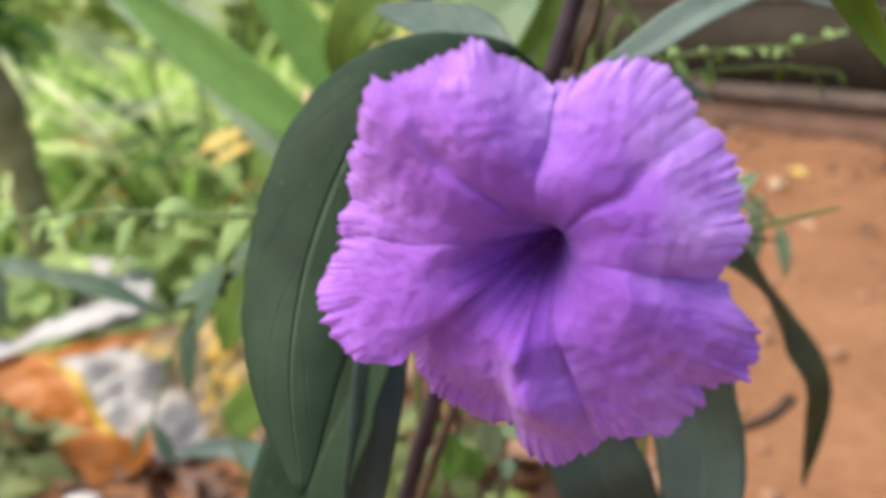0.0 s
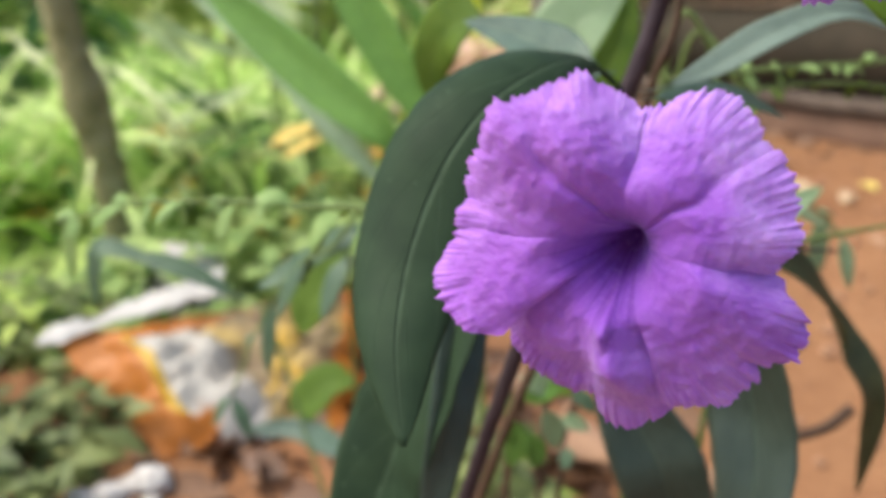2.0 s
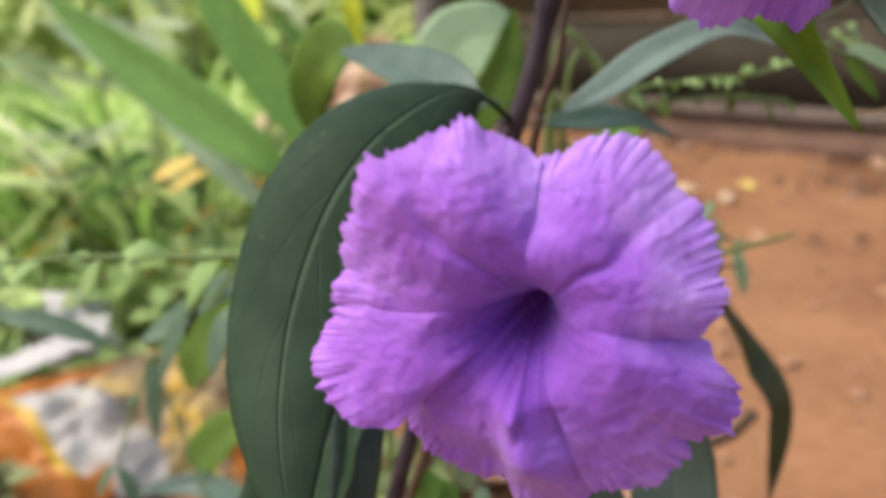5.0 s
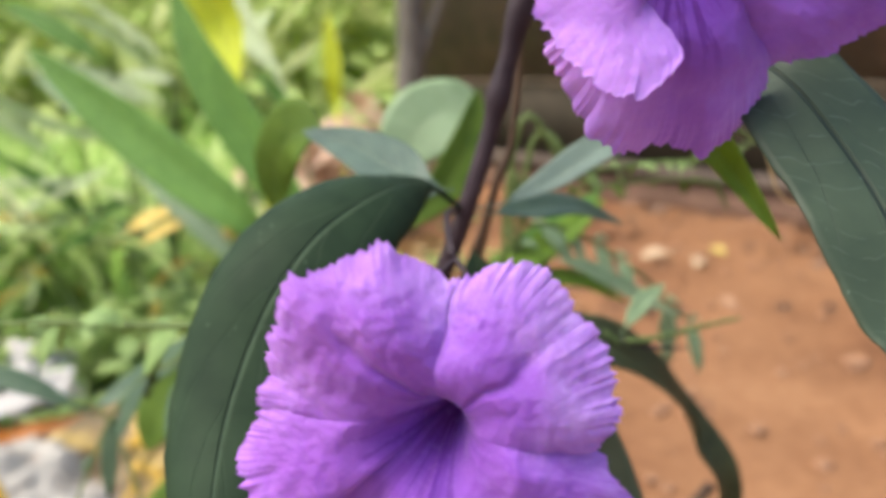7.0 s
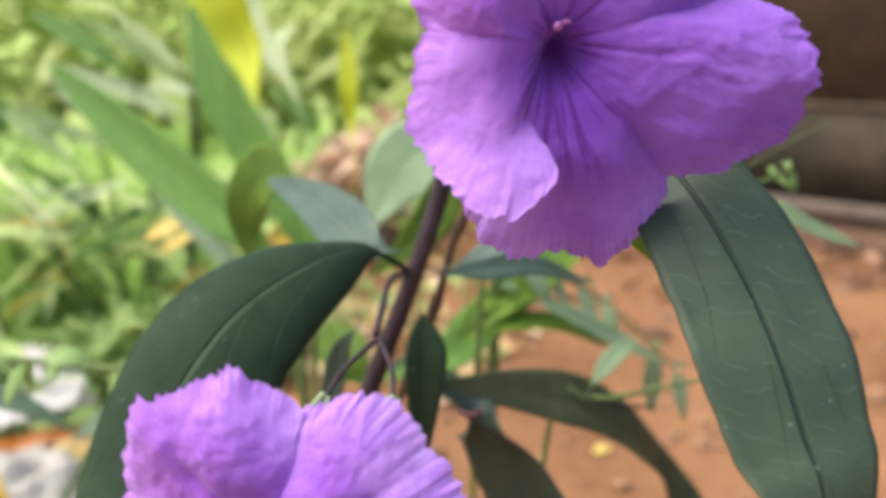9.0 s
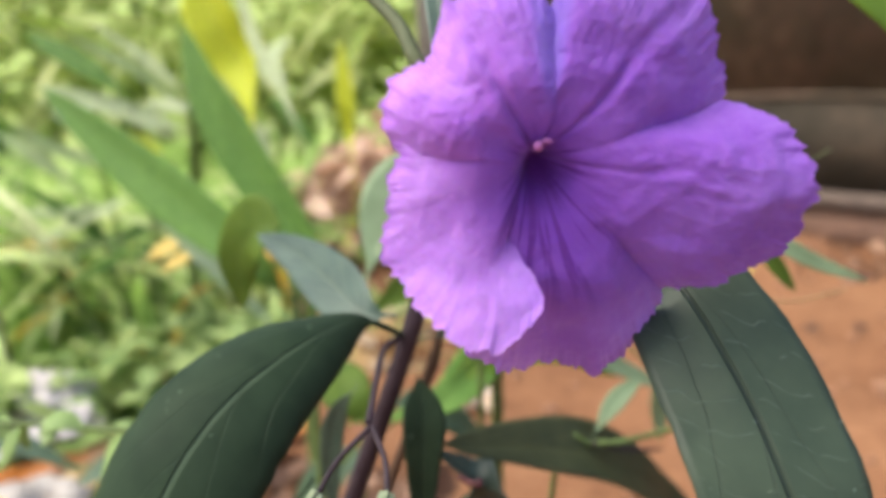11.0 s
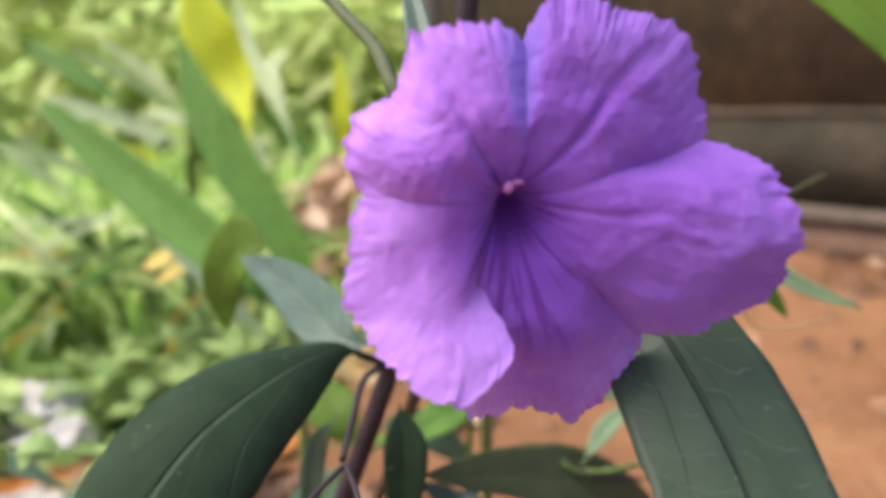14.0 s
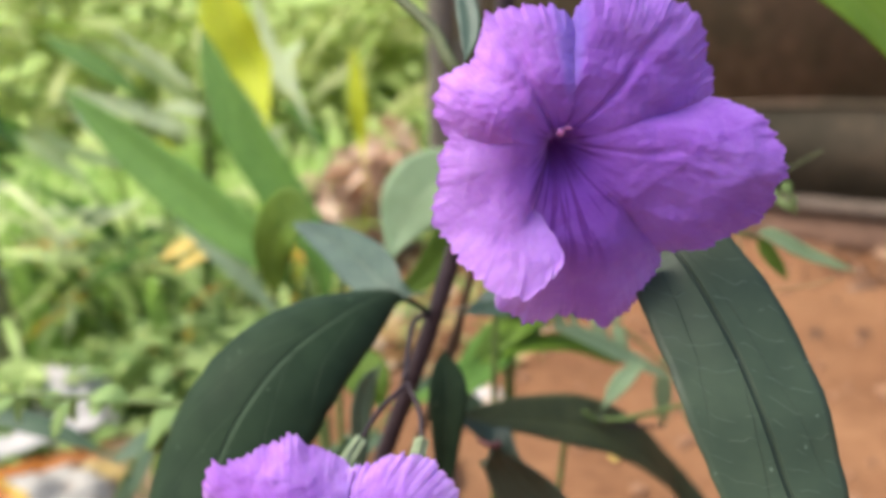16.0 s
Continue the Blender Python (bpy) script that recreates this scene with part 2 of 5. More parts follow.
stem_dark = rough_material("stem_dark", [(0.3, (0.022, 0.014, 0.019)), (0.8, (0.062, 0.044, 0.050))], 120, 0.55, 0.4, 0.0006)
stem_green = rough_material("stem_green", [(0.3, (0.07, 0.11, 0.03)), (0.8, (0.16, 0.22, 0.07))], 120, 0.6, 0.3, 0.0005)
stem_pale = rough_material("stem_pale", [(0.3, (0.17, 0.22, 0.12)), (0.8, (0.33, 0.39, 0.25))], 300, 0.7, 0.4, 0.0004)
stem_olive = rough_material("stem_olive", [(0.3, (0.05, 0.065, 0.028)), (0.8, (0.11, 0.125, 0.055))], 120, 0.6, 0.3, 0.0005)
sepal_red = rough_material("sepal_red", [(0.3, (0.045, 0.018, 0.022)), (0.8, (0.12, 0.045, 0.045))], 200, 0.6, 0.3, 0.0004)
brown_stalk = rough_material("brown_stalk", [(0.3, (0.045, 0.027, 0.017)), (0.8, (0.115, 0.07, 0.042))], 90, 0.7, 0.4, 0.0006)
bark = rough_material("bark", [(0.30, (0.12, 0.12, 0.045)), (0.5, (0.25, 0.235, 0.11)), (0.72, (0.44, 0.40, 0.24))], 16, 0.9, 0.9, 0.010)
soil = rough_material("soil", [(0.30, (0.105, 0.046, 0.021)), (0.47, (0.215, 0.102, 0.047)), (0.72, (0.315, 0.165, 0.080))], 2.2, 0.95, 0.6, 0.004, 38)


# ---- geometry helpers ----
def thing(name, at, label, category, group="", kind=""):
    ob = new(name)
    ob.location = at
    ob.empty_display_size = 0.02
    return tagged(ob, label, category, group, kind)


def base_of(ob):
    v = Vector((0, 0, 0))
    while ob is not None:
        v += ob.location
        ob = ob.parent
    return v


def mesh_of(name, verts, faces, mat, uvs=None, smooth=True, origin=(0, 0, 0)):
    o = Vector(origin)
    me = bpy.data.meshes.new(name)
    me.from_pydata([tuple(Vector(v) - o) for v in verts], [], faces)
    me.materials.append(mat)
    if uvs is not None:
        lay = me.uv_layers.new(name="UVMap")
        for lp in me.loops:
            lay.data[lp.index].uv = uvs[lp.vertex_index]
    if smooth:
        me.shade_smooth()
    me.update()
    return me


def part(name, shape, mat, parent, label=""):
    """Links a shape (world-space verts, faces, uvs) as one mesh under a thing or a part."""
    verts, faces, uvs = shape
    ob = new(name, mesh_of(name, verts, faces, mat, uvs, origin=base_of(parent)))
    ob.parent = parent
    return tagged(ob, label)


def solo(name, shape, mat, at, label, category, group="", kind=""):
    """A thing of a single mesh."""
    verts, faces, uvs = shape
    ob = new(name, mesh_of(name, verts, faces, mat, uvs, origin=at))
    ob.location = at
    return tagged(ob, label, category, group, kind)


def smooth_line(pts, n):
    """Catmull-Rom through the points, n + 1 samples even in parameter."""
    p = [Vector(q) for q in pts]
    p = [p[0] * 2 - p[1]] + p + [p[-1] * 2 - p[-2]]
    out = []
    for i in range(n + 1):
        f = i / n * (len(p) - 3)
        k = min(int(f), len(p) - 4)
        t = f - k
        a, b, c, d = p[k:k + 4]
        out.append(0.5 * ((2 * b) + (c - a) * t + (2 * a - 5 * b + 4 * c - d) * t * t + (3 * b - a - 3 * c + d) * t ** 3))
    return out


def lance(v, stalk=0.1, belly=0.45, ease=False):
    """Half-width of a lance-shaped leaf at v, 0 to 1."""
    if v < stalk:
        return 0.05
    s = (v - stalk) / (1 - stalk)
    up = min(1.0, s / belly)
    down = max(0.0, (1 - s) / (1 - belly))
    rise = up * up * (3 - 2 * up) if ease else (up * (2 - up)) ** 0.85
    return max(0.03, rise * min(1.0, down ** 0.8 * (1.6 - 0.6 * down)))


def leaf(pts, width, face, fold=0.25, stalk=0.1, belly=0.45, n=34, m=10, wave=0.03, thick=0.0004, curl=0.0, seed=0.0, twist=0.0, ease=False):
    """A leaf along a spine; face: the way its upper side looks; fold: how far the halves lift, curl: how far the rims drop."""
    spine = smooth_line(pts, n)
    face = Vector(face).normalized()
    top, uvs = [], []
    bottoms = []
    for i, c in enumerate(spine):
        v = i / n
        tan = (spine[min(i + 1, n)] - spine[max(i - 1, 0)]).normalized()
        side = tan.cross(face).normalized()
        if twist:
            side = Matrix.Rotation(twist * v, 3, tan) @ side
        nor = side.cross(tan).normalized()
        w = width * 0.5 * lance(v, stalk, belly, ease)
        for j in range(m + 1):
            u = j / m * 2 - 1
            wv = noise.noise(Vector((v * 7 + seed * 3.1, u * 1.3 + seed, seed))) * wave * width * abs(u) ** 1.5
            rag = 1 + 0.03 * noise.noise(Vector((v * 30, seed + (u > 0), 3.0))) * (abs(u) > 0.9)
            lift = abs(u) * w * fold - curl * w * abs(u) ** 3
            p = c + side * (u * w * rag) + nor * (lift + wv)
            top.append(p)
            bottoms.append(p - nor * thick)
            uvs.append((j / m, v))
    k = m + 1
    size = (n + 1) * k
    faces = []
    for i in range(n):
        for j in range(m):
            a = i * k + j
            faces.append((a, a + 1, a + k + 1, a + k))
            faces.append((size + a, size + a + k, size + a + k + 1, size + a + 1))
        a, b = i * k, i * k + m
        faces.append((a, a + k, size + a + k, size + a))
        faces.append((b, size + b, size + b + k, b + k))
    a = n * k
    for j in range(m):
        faces.append((a + j, a + j + 1, size + a + j + 1, size + a + j))
    return top + bottoms, faces, uvs + uvs


def rod(pts, r0, r1, n=24, sides=10, knots=(), bumpy=0.0):
    """A tapered, slightly uneven stalk; knots: (where, how much wider)."""
    line = smooth_line(pts, n)
    verts, uvs, faces = [], [], []
    for i, c in enumerate(line):
        v = i / n
        tan = (line[min(i + 1, n)] - line[max(i - 1, 0)]).normalized()
        a = tan.cross(Vector((0.3, 1, 0.2))).normalized()
        b = tan.cross(a)
        r = r0 + (r1 - r0) * v
        for at, more in knots:
            r *= 1 + more * math.exp(-((v - at) / 0.025) ** 2)
        for j in range(sides):
            t = j / sides * math.tau
            rr = r * (1 + bumpy * noise.noise(Vector((c.x * 25, c.z * 14, j * 0.7))))
            verts.append(c + (a * math.cos(t) + b * math.sin(t)) * rr)
            uvs.append((j / sides, v))
    for i in range(n):
        for j in range(sides):
            p, q = i * sides + j, i * sides + (j + 1) % sides
            faces.append((p, q, q + sides, p + sides))
    faces.append(tuple(range(sides - 1, -1, -1)))
    faces.append(tuple(n * sides + j for j in range(sides)))
    return verts, faces, uvs


def blob(c, rx, ry, rz, rough=0.25, freq=3.0, seed=0.0, n=14, m=20):
    """A lumpy closed stone or bud."""
    c = Vector(c)
    verts, faces, uvs = [c + Vector((0, 0, -rz))], [], [(0.5, 0)]
    for i in range(1, n):
        p = math.pi * i / n
        for j in range(m):
            t = math.tau * j / m
            d = Vector((math.sin(p) * math.cos(t), math.sin(p) * math.sin(t), -math.cos(p)))
            s = 1 + rough * noise.fractal(d * freq + Vector((seed, seed * 2, 0)), 1.0, 2.0, 3)
            verts.append(c + Vector((d.x * rx, d.y * ry, d.z * rz)) * s)
            uvs.append((j / m, i / n))
    verts.append(c + Vector((0, 0, rz)))
    uvs.append((0.5, 1))
    for j in range(m):
        faces.append((0, 1 + (j + 1) % m, 1 + j))
        for i in range(n - 2):
            a, b = 1 + i * m + j, 1 + i * m + (j + 1) % m
            faces.append((a, b, b + m, a + m))
        e = 1 + (n - 2) * m
        faces.append((e + j, e + (j + 1) % m, len(verts) - 1))
    return verts, faces, uvs


def joined(shapes):
    verts, faces, uvs = [], [], []
    for v, f, u in shapes:
        o = len(verts)
        verts += v
        faces += [tuple(i + o for i in q) for q in f]
        uvs += u
    return verts, faces, uvs


def box(lo, hi):
    (a, b, c), (d, e, f) = lo, hi
    v = [Vector(p) for p in ((a, b, c), (d, b, c), (d, e, c), (a, e, c), (a, b, f), (d, b, f), (d, e, f), (a, e, f))]
    return v, [(3, 2, 1, 0), (4, 5, 6, 7), (0, 1, 5, 4), (1, 2, 6, 5), (2, 3, 7, 6), (3, 0, 4, 7)], [(p.x, p.z) for p in v]


# ---- flowers ----
class Bloom:
    """A funnel flower in its own frame: right, up and the way it faces; lengths in millimetres."""

    def __init__(self, centre, right, up, face, depth, mouth, lean, shift=(0.0, 0.0), seed=0.0):
        self.o, self.r, self.u, self.n = (Vector(q) for q in (centre, right, up, face))
        self.depth, self.mouth, self.lean, self.shift, self.seed = depth, mouth, lean, shift, seed

    def at(self, x, y, h):
        return self.o + (self.r * x + self.u * y + self.n * h) * 0.001

    def petal(self, rim, bulge=2.6, ruffle=1.0, fold=0.0, na=210, ns=64, lift=0.0, pleat=0.0, droop=0.0, crease=0.0, tuck=(0.0, 0.0), dent=(), hood=0.0):
        """rim: (angle, reach, height) round the petal's edge; droop: how far the lobe falls back; pleat: depth of its
        crease, at crease (-1 to 1) across it; tuck: degrees by which the two side edges draw in halfway; dent: (angle, reach, width, depth);
        hood: degrees by which the last side stays joined to its neighbour in the inner half, free and round further out."""
        ang = [p[0] for p in rim]
        turn = np.linspace(ang[0], ang[-1], na + 1)
        reach_at = np.interp(turn, ang, [p[1] for p in rim]) * (1 + 0.007 * droop)
        soft = np.exp(-(np.arange(-24, 25) / 12.0) ** 2)
        soft /= soft.sum()
        even = [np.convolve(np.pad(q, 24, mode="edge"), soft, "valid") for q in (reach_at, np.interp(turn, ang, [p[2] for p in rim]))]
        verts, uvs, faces = [], [], []
        for i in range(na + 1):
            a = float(turn[i])
            c = i / na * 2 - 1
            t = radians(a)
            tongue = math.cos(t - radians(self.lean))
            mouth = self.mouth * (1 + (0.9 if tongue > 0 else 0.3) * tongue)
            d = Vector((math.cos(t), math.sin(t), self.seed))
            tooth = 0.45 - abs(noise.noise(d * 17)) - 0.6 * abs(noise.noise(d * 38))
            rim_reach = float(reach_at[i]) * (1 + 0.062 * tooth + 0.03 * noise.noise(d * 6))
            height = float(even[1][i])
            for j in range(ns + 1):
                s = j / ns
                free = min(1.0, max(0.0, (s - 0.25) / 0.55))
                free = free * free * (3 - 2 * free)
                rr = (float(even[0][i]) + (rim_reach - float(even[0][i])) * s ** 7) * s
                bend = 4.0 * noise.noise(Vector((s * 3.1, a * 0.02, self.seed + 7))) * math.sin(math.pi * s)
                bend += (tuck[0] * max(0.0, -c) ** 3 - tuck[1] * max(0.0, c) ** 3) * math.sin(math.pi * s ** 0.8)
                joined_in = 1 - min(1.0, max(0.0, (s - 0.48) / 0.36))
                joined_in = joined_in * joined_in * (3 - 2 * joined_in) * max(0.0, c) ** 2 if hood else 0.0
                bend -= hood * joined_in - (3.5 * noise.noise(Vector((s * 17, self.seed, 0.3))) * max(0.0, c) ** 10 * s if hood else 0.0)
                x, y = rr * math.cos(t + radians(bend)), rr * math.sin(t + radians(bend))
                h = height * s ** (1.7 + 3.2 * fold)
                h -= self.depth * math.exp(-(rr / mouth) ** 2.0)
                h -= 2.2 * math.exp(-rr / mouth / 1.6)
                h += bulge * math.sin(math.pi * min(1.0, s * 1.02) ** 0.8) ** 0.7 * (1 - 0.7 * free * abs(c) ** 6) * min(1, s * 2.2)
                h -= 1.6 * s ** 5 * (1 - fold) + droop * s ** 2.2
                q = Vector((x + self.seed * 40, y, 1.7))
                h += noise.fractal(q * 0.085, 1.0, 2.0, 2) * 1.5 * s * ruffle
                h += (0.5 - abs(noise.noise(q * 0.15 + Vector((4, 0, 0))))) * 0.35 * s * ruffle
                h += noise.fractal(q * 0.36, 1.0, 2.0, 3) * 0.34 * min(1, s * 1.5) * ruffle
                wr = noise.noise(q * 0.12) * 3
                h += noise.noise(Vector((a * 0.07 + wr, rr * 0.75 + wr, self.seed))) * 0.16 * math.sin(math.pi * s) * ruffle
                comb = 0.7 + 0.3 * noise.noise(q * 0.2)
                h += (noise.noise(d * 9) * 0.22 + noise.noise(d * 24 + Vector((0, 0, rr * 0.05 + wr * 0.2))) * 0.06 * comb) * ruffle * s ** 4
                h -= pleat * math.exp(-((c - crease + 0.13 * noise.noise(Vector((s * 4, self.seed, a * 0.01)))) / 0.09) ** 2) * math.sin(math.pi * s)
                for da, dr, dw, dh in dent:
                    h += dh * math.exp(-((x - dr * math.cos(radians(da))) ** 2 + (y - dr * math.sin(radians(da))) ** 2) / dw ** 2)
                h += lift * (0.1 + 0.9 * s ** 2) - 3.0 * joined_in * min(1.0, 3 * s)
                k = (1 - s) ** 2
                verts.append(self.at(x + self.shift[0] * k, y + self.shift[1] * k, h))
                uvs.append((a / 360.0, s))
        w = ns + 1
        for i in range(na):
            for j in range(ns):
                p = i * w + j
                faces.append((p, p + w, p + w + 1, p + 1))
        return verts, faces, uvs


def sepals(base, way, length, spread, count=5, mat_r=0.0008):
    """Narrow pointed calyx teeth round a stalk's end."""
    base, way = Vector(base), Vector(way).normalized()
    a = way.cross(Vector((0.2, 0.1, 1))).normalized()
    b = way.cross(a)
    shapes = []
    for i in range(count):
        t = math.tau * i / count
        out = a * math.cos(t) + b * math.sin(t)
        shapes.append(rod([base + out * 0.001, base + way * length * 0.5 + out * spread * 0.7, base + way * length + out * spread], mat_r, 0.00015, 8, 6))
    return joined(shapes)


plant = thing("petunia_plant", (-0.02, 0.335, 0.0), "tall wild petunia with dark leaves and two open purple flowers", "flowering plant")

# main stem, with its swollen leaf joints, and a second thinner stem
STEM = [(-0.02, 0.335, 0.0), (0.038, 0.335, 0.26), (0.096, 0.335, 0.462), (0.1366, 0.335, 0.572), (0.1487, 0.335, 0.612), (0.160, 0.332, 0.66), (0.168, 0.33, 0.72)]
part("stem", rod(STEM, 0.0031, 0.0028, 70, 12, ((0.735, 0.45), (0.64, 0.4)), 0.06), stem_dark, plant, "dark purple-brown upright stem")
part("side_stem", rod([(0.03, 0.37, 0.0), (0.056, 0.365, 0.3), (0.0856, 0.36, 0.4029), (0.1032, 0.36, 0.4529), (0.127, 0.36, 0.515), (0.1414, 0.36, 0.5532), (0.1476, 0.36, 0.5751), (0.1534, 0.36, 0.5915), (0.157, 0.36, 0.63)], 0.0024, 0.0010, 60, 9, ((0.8, 0.5), (0.62, 0.5)), 0.12), brown_stalk, plant, "thin brown side stem")

# big leaves
def big_leaf(*a, mat=leaf_dark, label="", **k):
    return part("leaf", leaf(*a, **k), mat, plant, label)


big_leaf([(0.1360, 0.3340, 0.5720), (0.1254, 0.3182, 0.5827), (0.1153, 0.2959, 0.5854), (0.1019, 0.2767, 0.5799), (0.0921, 0.2658, 0.5694), (0.0856, 0.2571, 0.5566), (0.0822, 0.2450, 0.5437), (0.0824, 0.2302, 0.5313), (0.0861, 0.2160, 0.5152)],
         0.0359, (0.0, -0.85, 0.53), fold=-0.05, stalk=0.09, belly=0.48, n=64, m=14, wave=0.02, curl=0.3, seed=1.0, label="broad dark green leaf arching down from the stem")
big_leaf([(0.1080, 0.3180, 0.5350), (0.0876, 0.2994, 0.5119), (0.0779, 0.2965, 0.4906), (0.0685, 0.2941, 0.4715), (0.0617, 0.2917, 0.4543), (0.0552, 0.2852, 0.4334), (0.0541, 0.2808, 0.4010)],
         0.0407, (0.16, -0.16, 0.97), fold=0.3, stalk=0.05, n=44, m=12, wave=0.03, seed=2.0, twist=-0.03, label="dark hanging leaf with a paler lit half")
big_leaf([(0.112, 0.322, 0.53)] + [(0.0897, 0.3073, 0.5147), (0.0882, 0.2989, 0.5067), (0.086, 0.2867, 0.4878), (0.0811, 0.2766, 0.4604), (0.0785, 0.2695, 0.4411)],
         0.016, (0.5, -0.8, 0.3), fold=0.15, stalk=0.1, n=30, m=8, mat=leaf_sheen, seed=16.0, label="grey-green leaf hanging behind the dark ones")
big_leaf([(0.1600, 0.3100, 0.6420), (0.1714, 0.2775, 0.6360), (0.1803, 0.2561, 0.6261), (0.1867, 0.2438, 0.6181), (0.1912, 0.2331, 0.6130), (0.1966, 0.2214, 0.6018), (0.1996, 0.2121, 0.5919), (0.2021, 0.2063, 0.5817), (0.2038, 0.2011, 0.5732), (0.2030, 0.1984, 0.5539), (0.2010, 0.1971, 0.5274)],
         0.0257, (0.19, -0.97, -0.18), fold=-0.06, stalk=0.16, belly=0.5, n=64, m=16, wave=0.02, curl=0.0, seed=3.0, twist=-0.12, mat=leaf_long, label="long dark leaf with pale puckered veins")
big_leaf([(0.1370, 0.3350, 0.5400), (0.1468, 0.3493, 0.5281), (0.1711, 0.3719, 0.5154), (0.2003, 0.3941, 0.4997), (0.2270, 0.4164, 0.4736), (0.2455, 0.4359, 0.4428), (0.2641, 0.4377, 0.4117), (0.2652, 0.4421, 0.3551)],
         0.0308, (0.09, -0.55, 0.83), fold=0.2, stalk=0.12, n=46, m=10, wave=0.03, mat=leaf_droop, seed=4.0, twist=-0.11, label="narrow dark leaf with a drooping olive tip")
big_leaf([(0.1360, 0.3330, 0.5400), (0.1503, 0.3344, 0.5280), (0.1627, 0.3354, 0.5128), (0.1740, 0.3340, 0.4936), (0.1828, 0.3266, 0.4630), (0.1823, 0.3146, 0.4374), (0.1749, 0.3095, 0.4114), (0.1667, 0.3046, 0.3681)],
         0.0321, (-0.64, -0.08, 0.76), fold=0.2, stalk=0.06, n=46, m=10, wave=0.03, mat=leaf_sheen, seed=5.0, twist=-0.77, label="dark leaf hanging below the flower")
big_leaf([(0.108, 0.34, 0.49), (0.133, 0.36, 0.468), (0.148, 0.355, 0.439), (0.157, 0.35, 0.422), (0.162, 0.35, 0.4), (0.160, 0.35, 0.36), (0.156, 0.352, 0.33)],
         0.035, (-0.1, -0.85, 0.5), fold=0.15, stalk=0.08, n=40, m=10, wave=0.03, mat=leaf_sheen, seed=6.0, label="waxy dark leaf hanging below the flower")
big_leaf([(0.133, 0.336, 0.578), (0.122, 0.338, 0.579), (0.111, 0.353, 0.584), (0.097, 0.373, 0.5885), (0.077, 0.395, 0.592)],
         0.0185, (-0.2, -0.75, 0.6), fold=0.25, stalk=0.08, n=30, m=10, mat=leaf_blue, seed=7.0, label="small blue-green leaf with a pale midrib")
big_leaf([(0.139, 0.335, 0.572), (0.149, 0.34, 0.573), (0.164, 0.35, 0.5775), (0.185, 0.362, 0.5875), (0.21, 0.374, 0.5935), (0.235, 0.38, 0.585)],
         0.0115, (-0.2, -0.75, 0.5), fold=0.2, stalk=0.22, n=36, m=10, mat=leaf_grey, seed=8.0, label="grey-green leaf reaching out level")
big_leaf([(0.139, 0.336, 0.570), (0.155, 0.35, 0.568), (0.175, 0.365, 0.566), (0.196, 0.38, 0.556)],
         0.012, (0, -0.6, 0.8), fold=0.2, stalk=0.15, n=24, m=8, mat=leaf_blue, seed=9.0, label="small narrow grey-green leaf")
big_leaf([(0.118, 0.345, 0.552), (0.110, 0.350, 0.540), (0.106, 0.352, 0.522), (0.106, 0.353, 0.502)],
         0.008, (0, -0.9, 0.3), fold=0.2, stalk=0.1, n=24, m=8, mat=leaf_blue, seed=10.0, label="small grey-green leaf under the joint")
big_leaf([(0.168, 0.33, 0.72), (0.22, 0.36, 0.705), (0.26, 0.372, 0.684), (0.286, 0.37, 0.664), (0.306, 0.366, 0.640), (0.326, 0.36, 0.60)],
         0.021, (-0.1, -0.7, 0.6), fold=0.15, stalk=0.1, n=30, m=8, mat=leaf_lime, seed=12.0, label="bright green leaf hanging over from above")
big_leaf([(0.163, 0.31, 0.636), (0.18, 0.285, 0.612), (0.190, 0.276, 0.600), (0.200, 0.282, 0.590), (0.212, 0.280, 0.573)],
         0.009, (-0.3, -0.8, 0.3), fold=0.4, stalk=0.05, n=24, m=8, mat=leaf_lime, seed=13.0, label="thin bright green leaf tip")
big_leaf([(0.0810, 0.4120, 0.5920), (0.0710, 0.4180, 0.5900), (0.0630, 0.4240, 0.5830), (0.0580, 0.4290, 0.5710), (0.0572, 0.4320, 0.5520)], 0.029, (-0.2, -0.9, 0.45), fold=0.12, stalk=0.0, belly=0.32, n=30, m=10, mat=leaf_olive, seed=7.5, label="curled olive end of the small leaf")

# stalk that arches away from the upper flower
part("flower_stalk", rod([(0.163, 0.322, 0.640), (0.154, 0.285, 0.643), (0.147, 0.279, 0.651), (0.142, 0.291, 0.660), (0.134, 0.303, 0.668), (0.127, 0.314, 0.674), (0.11, 0.33, 0.681)], 0.0018, 0.0014, 30, 10), stem_olive, plant, "thin arching green stalk")
big_leaf([(0.149, 0.283, 0.650), (0.151, 0.292, 0.659), (0.150, 0.30, 0.668), (0.147, 0.306, 0.676)], 0.006, (0, -0.9, 0.3), fold=0.3, n=16, m=6, mat=leaf_blue, seed=14.0, label="tiny bract on the stalk")

big_leaf([(0.1385, 0.334, 0.560), (0.1395, 0.331, 0.553), (0.1400, 0.328, 0.5444), (0.139, 0.326, 0.5302), (0.1375, 0.325, 0.505)], 0.013, (0.1, -0.95, 0.3), fold=0.25, stalk=0.05, n=24, m=8, seed=15.0, label="narrow dark leaf hanging beside the stem")
part("withered_petal", blob((0.0681, 0.4081, 0.4213), 0.006, 0.003, 0.0062, 0.3, 2.0, 4.0, 8, 10), rough_material("withered", [(0.3, (0.5, 0.28, 0.14)), (0.7, (0.75, 0.5, 0.3))], 200, 0.7, 0.3, 0.0004), plant, "withered peach-coloured petal")

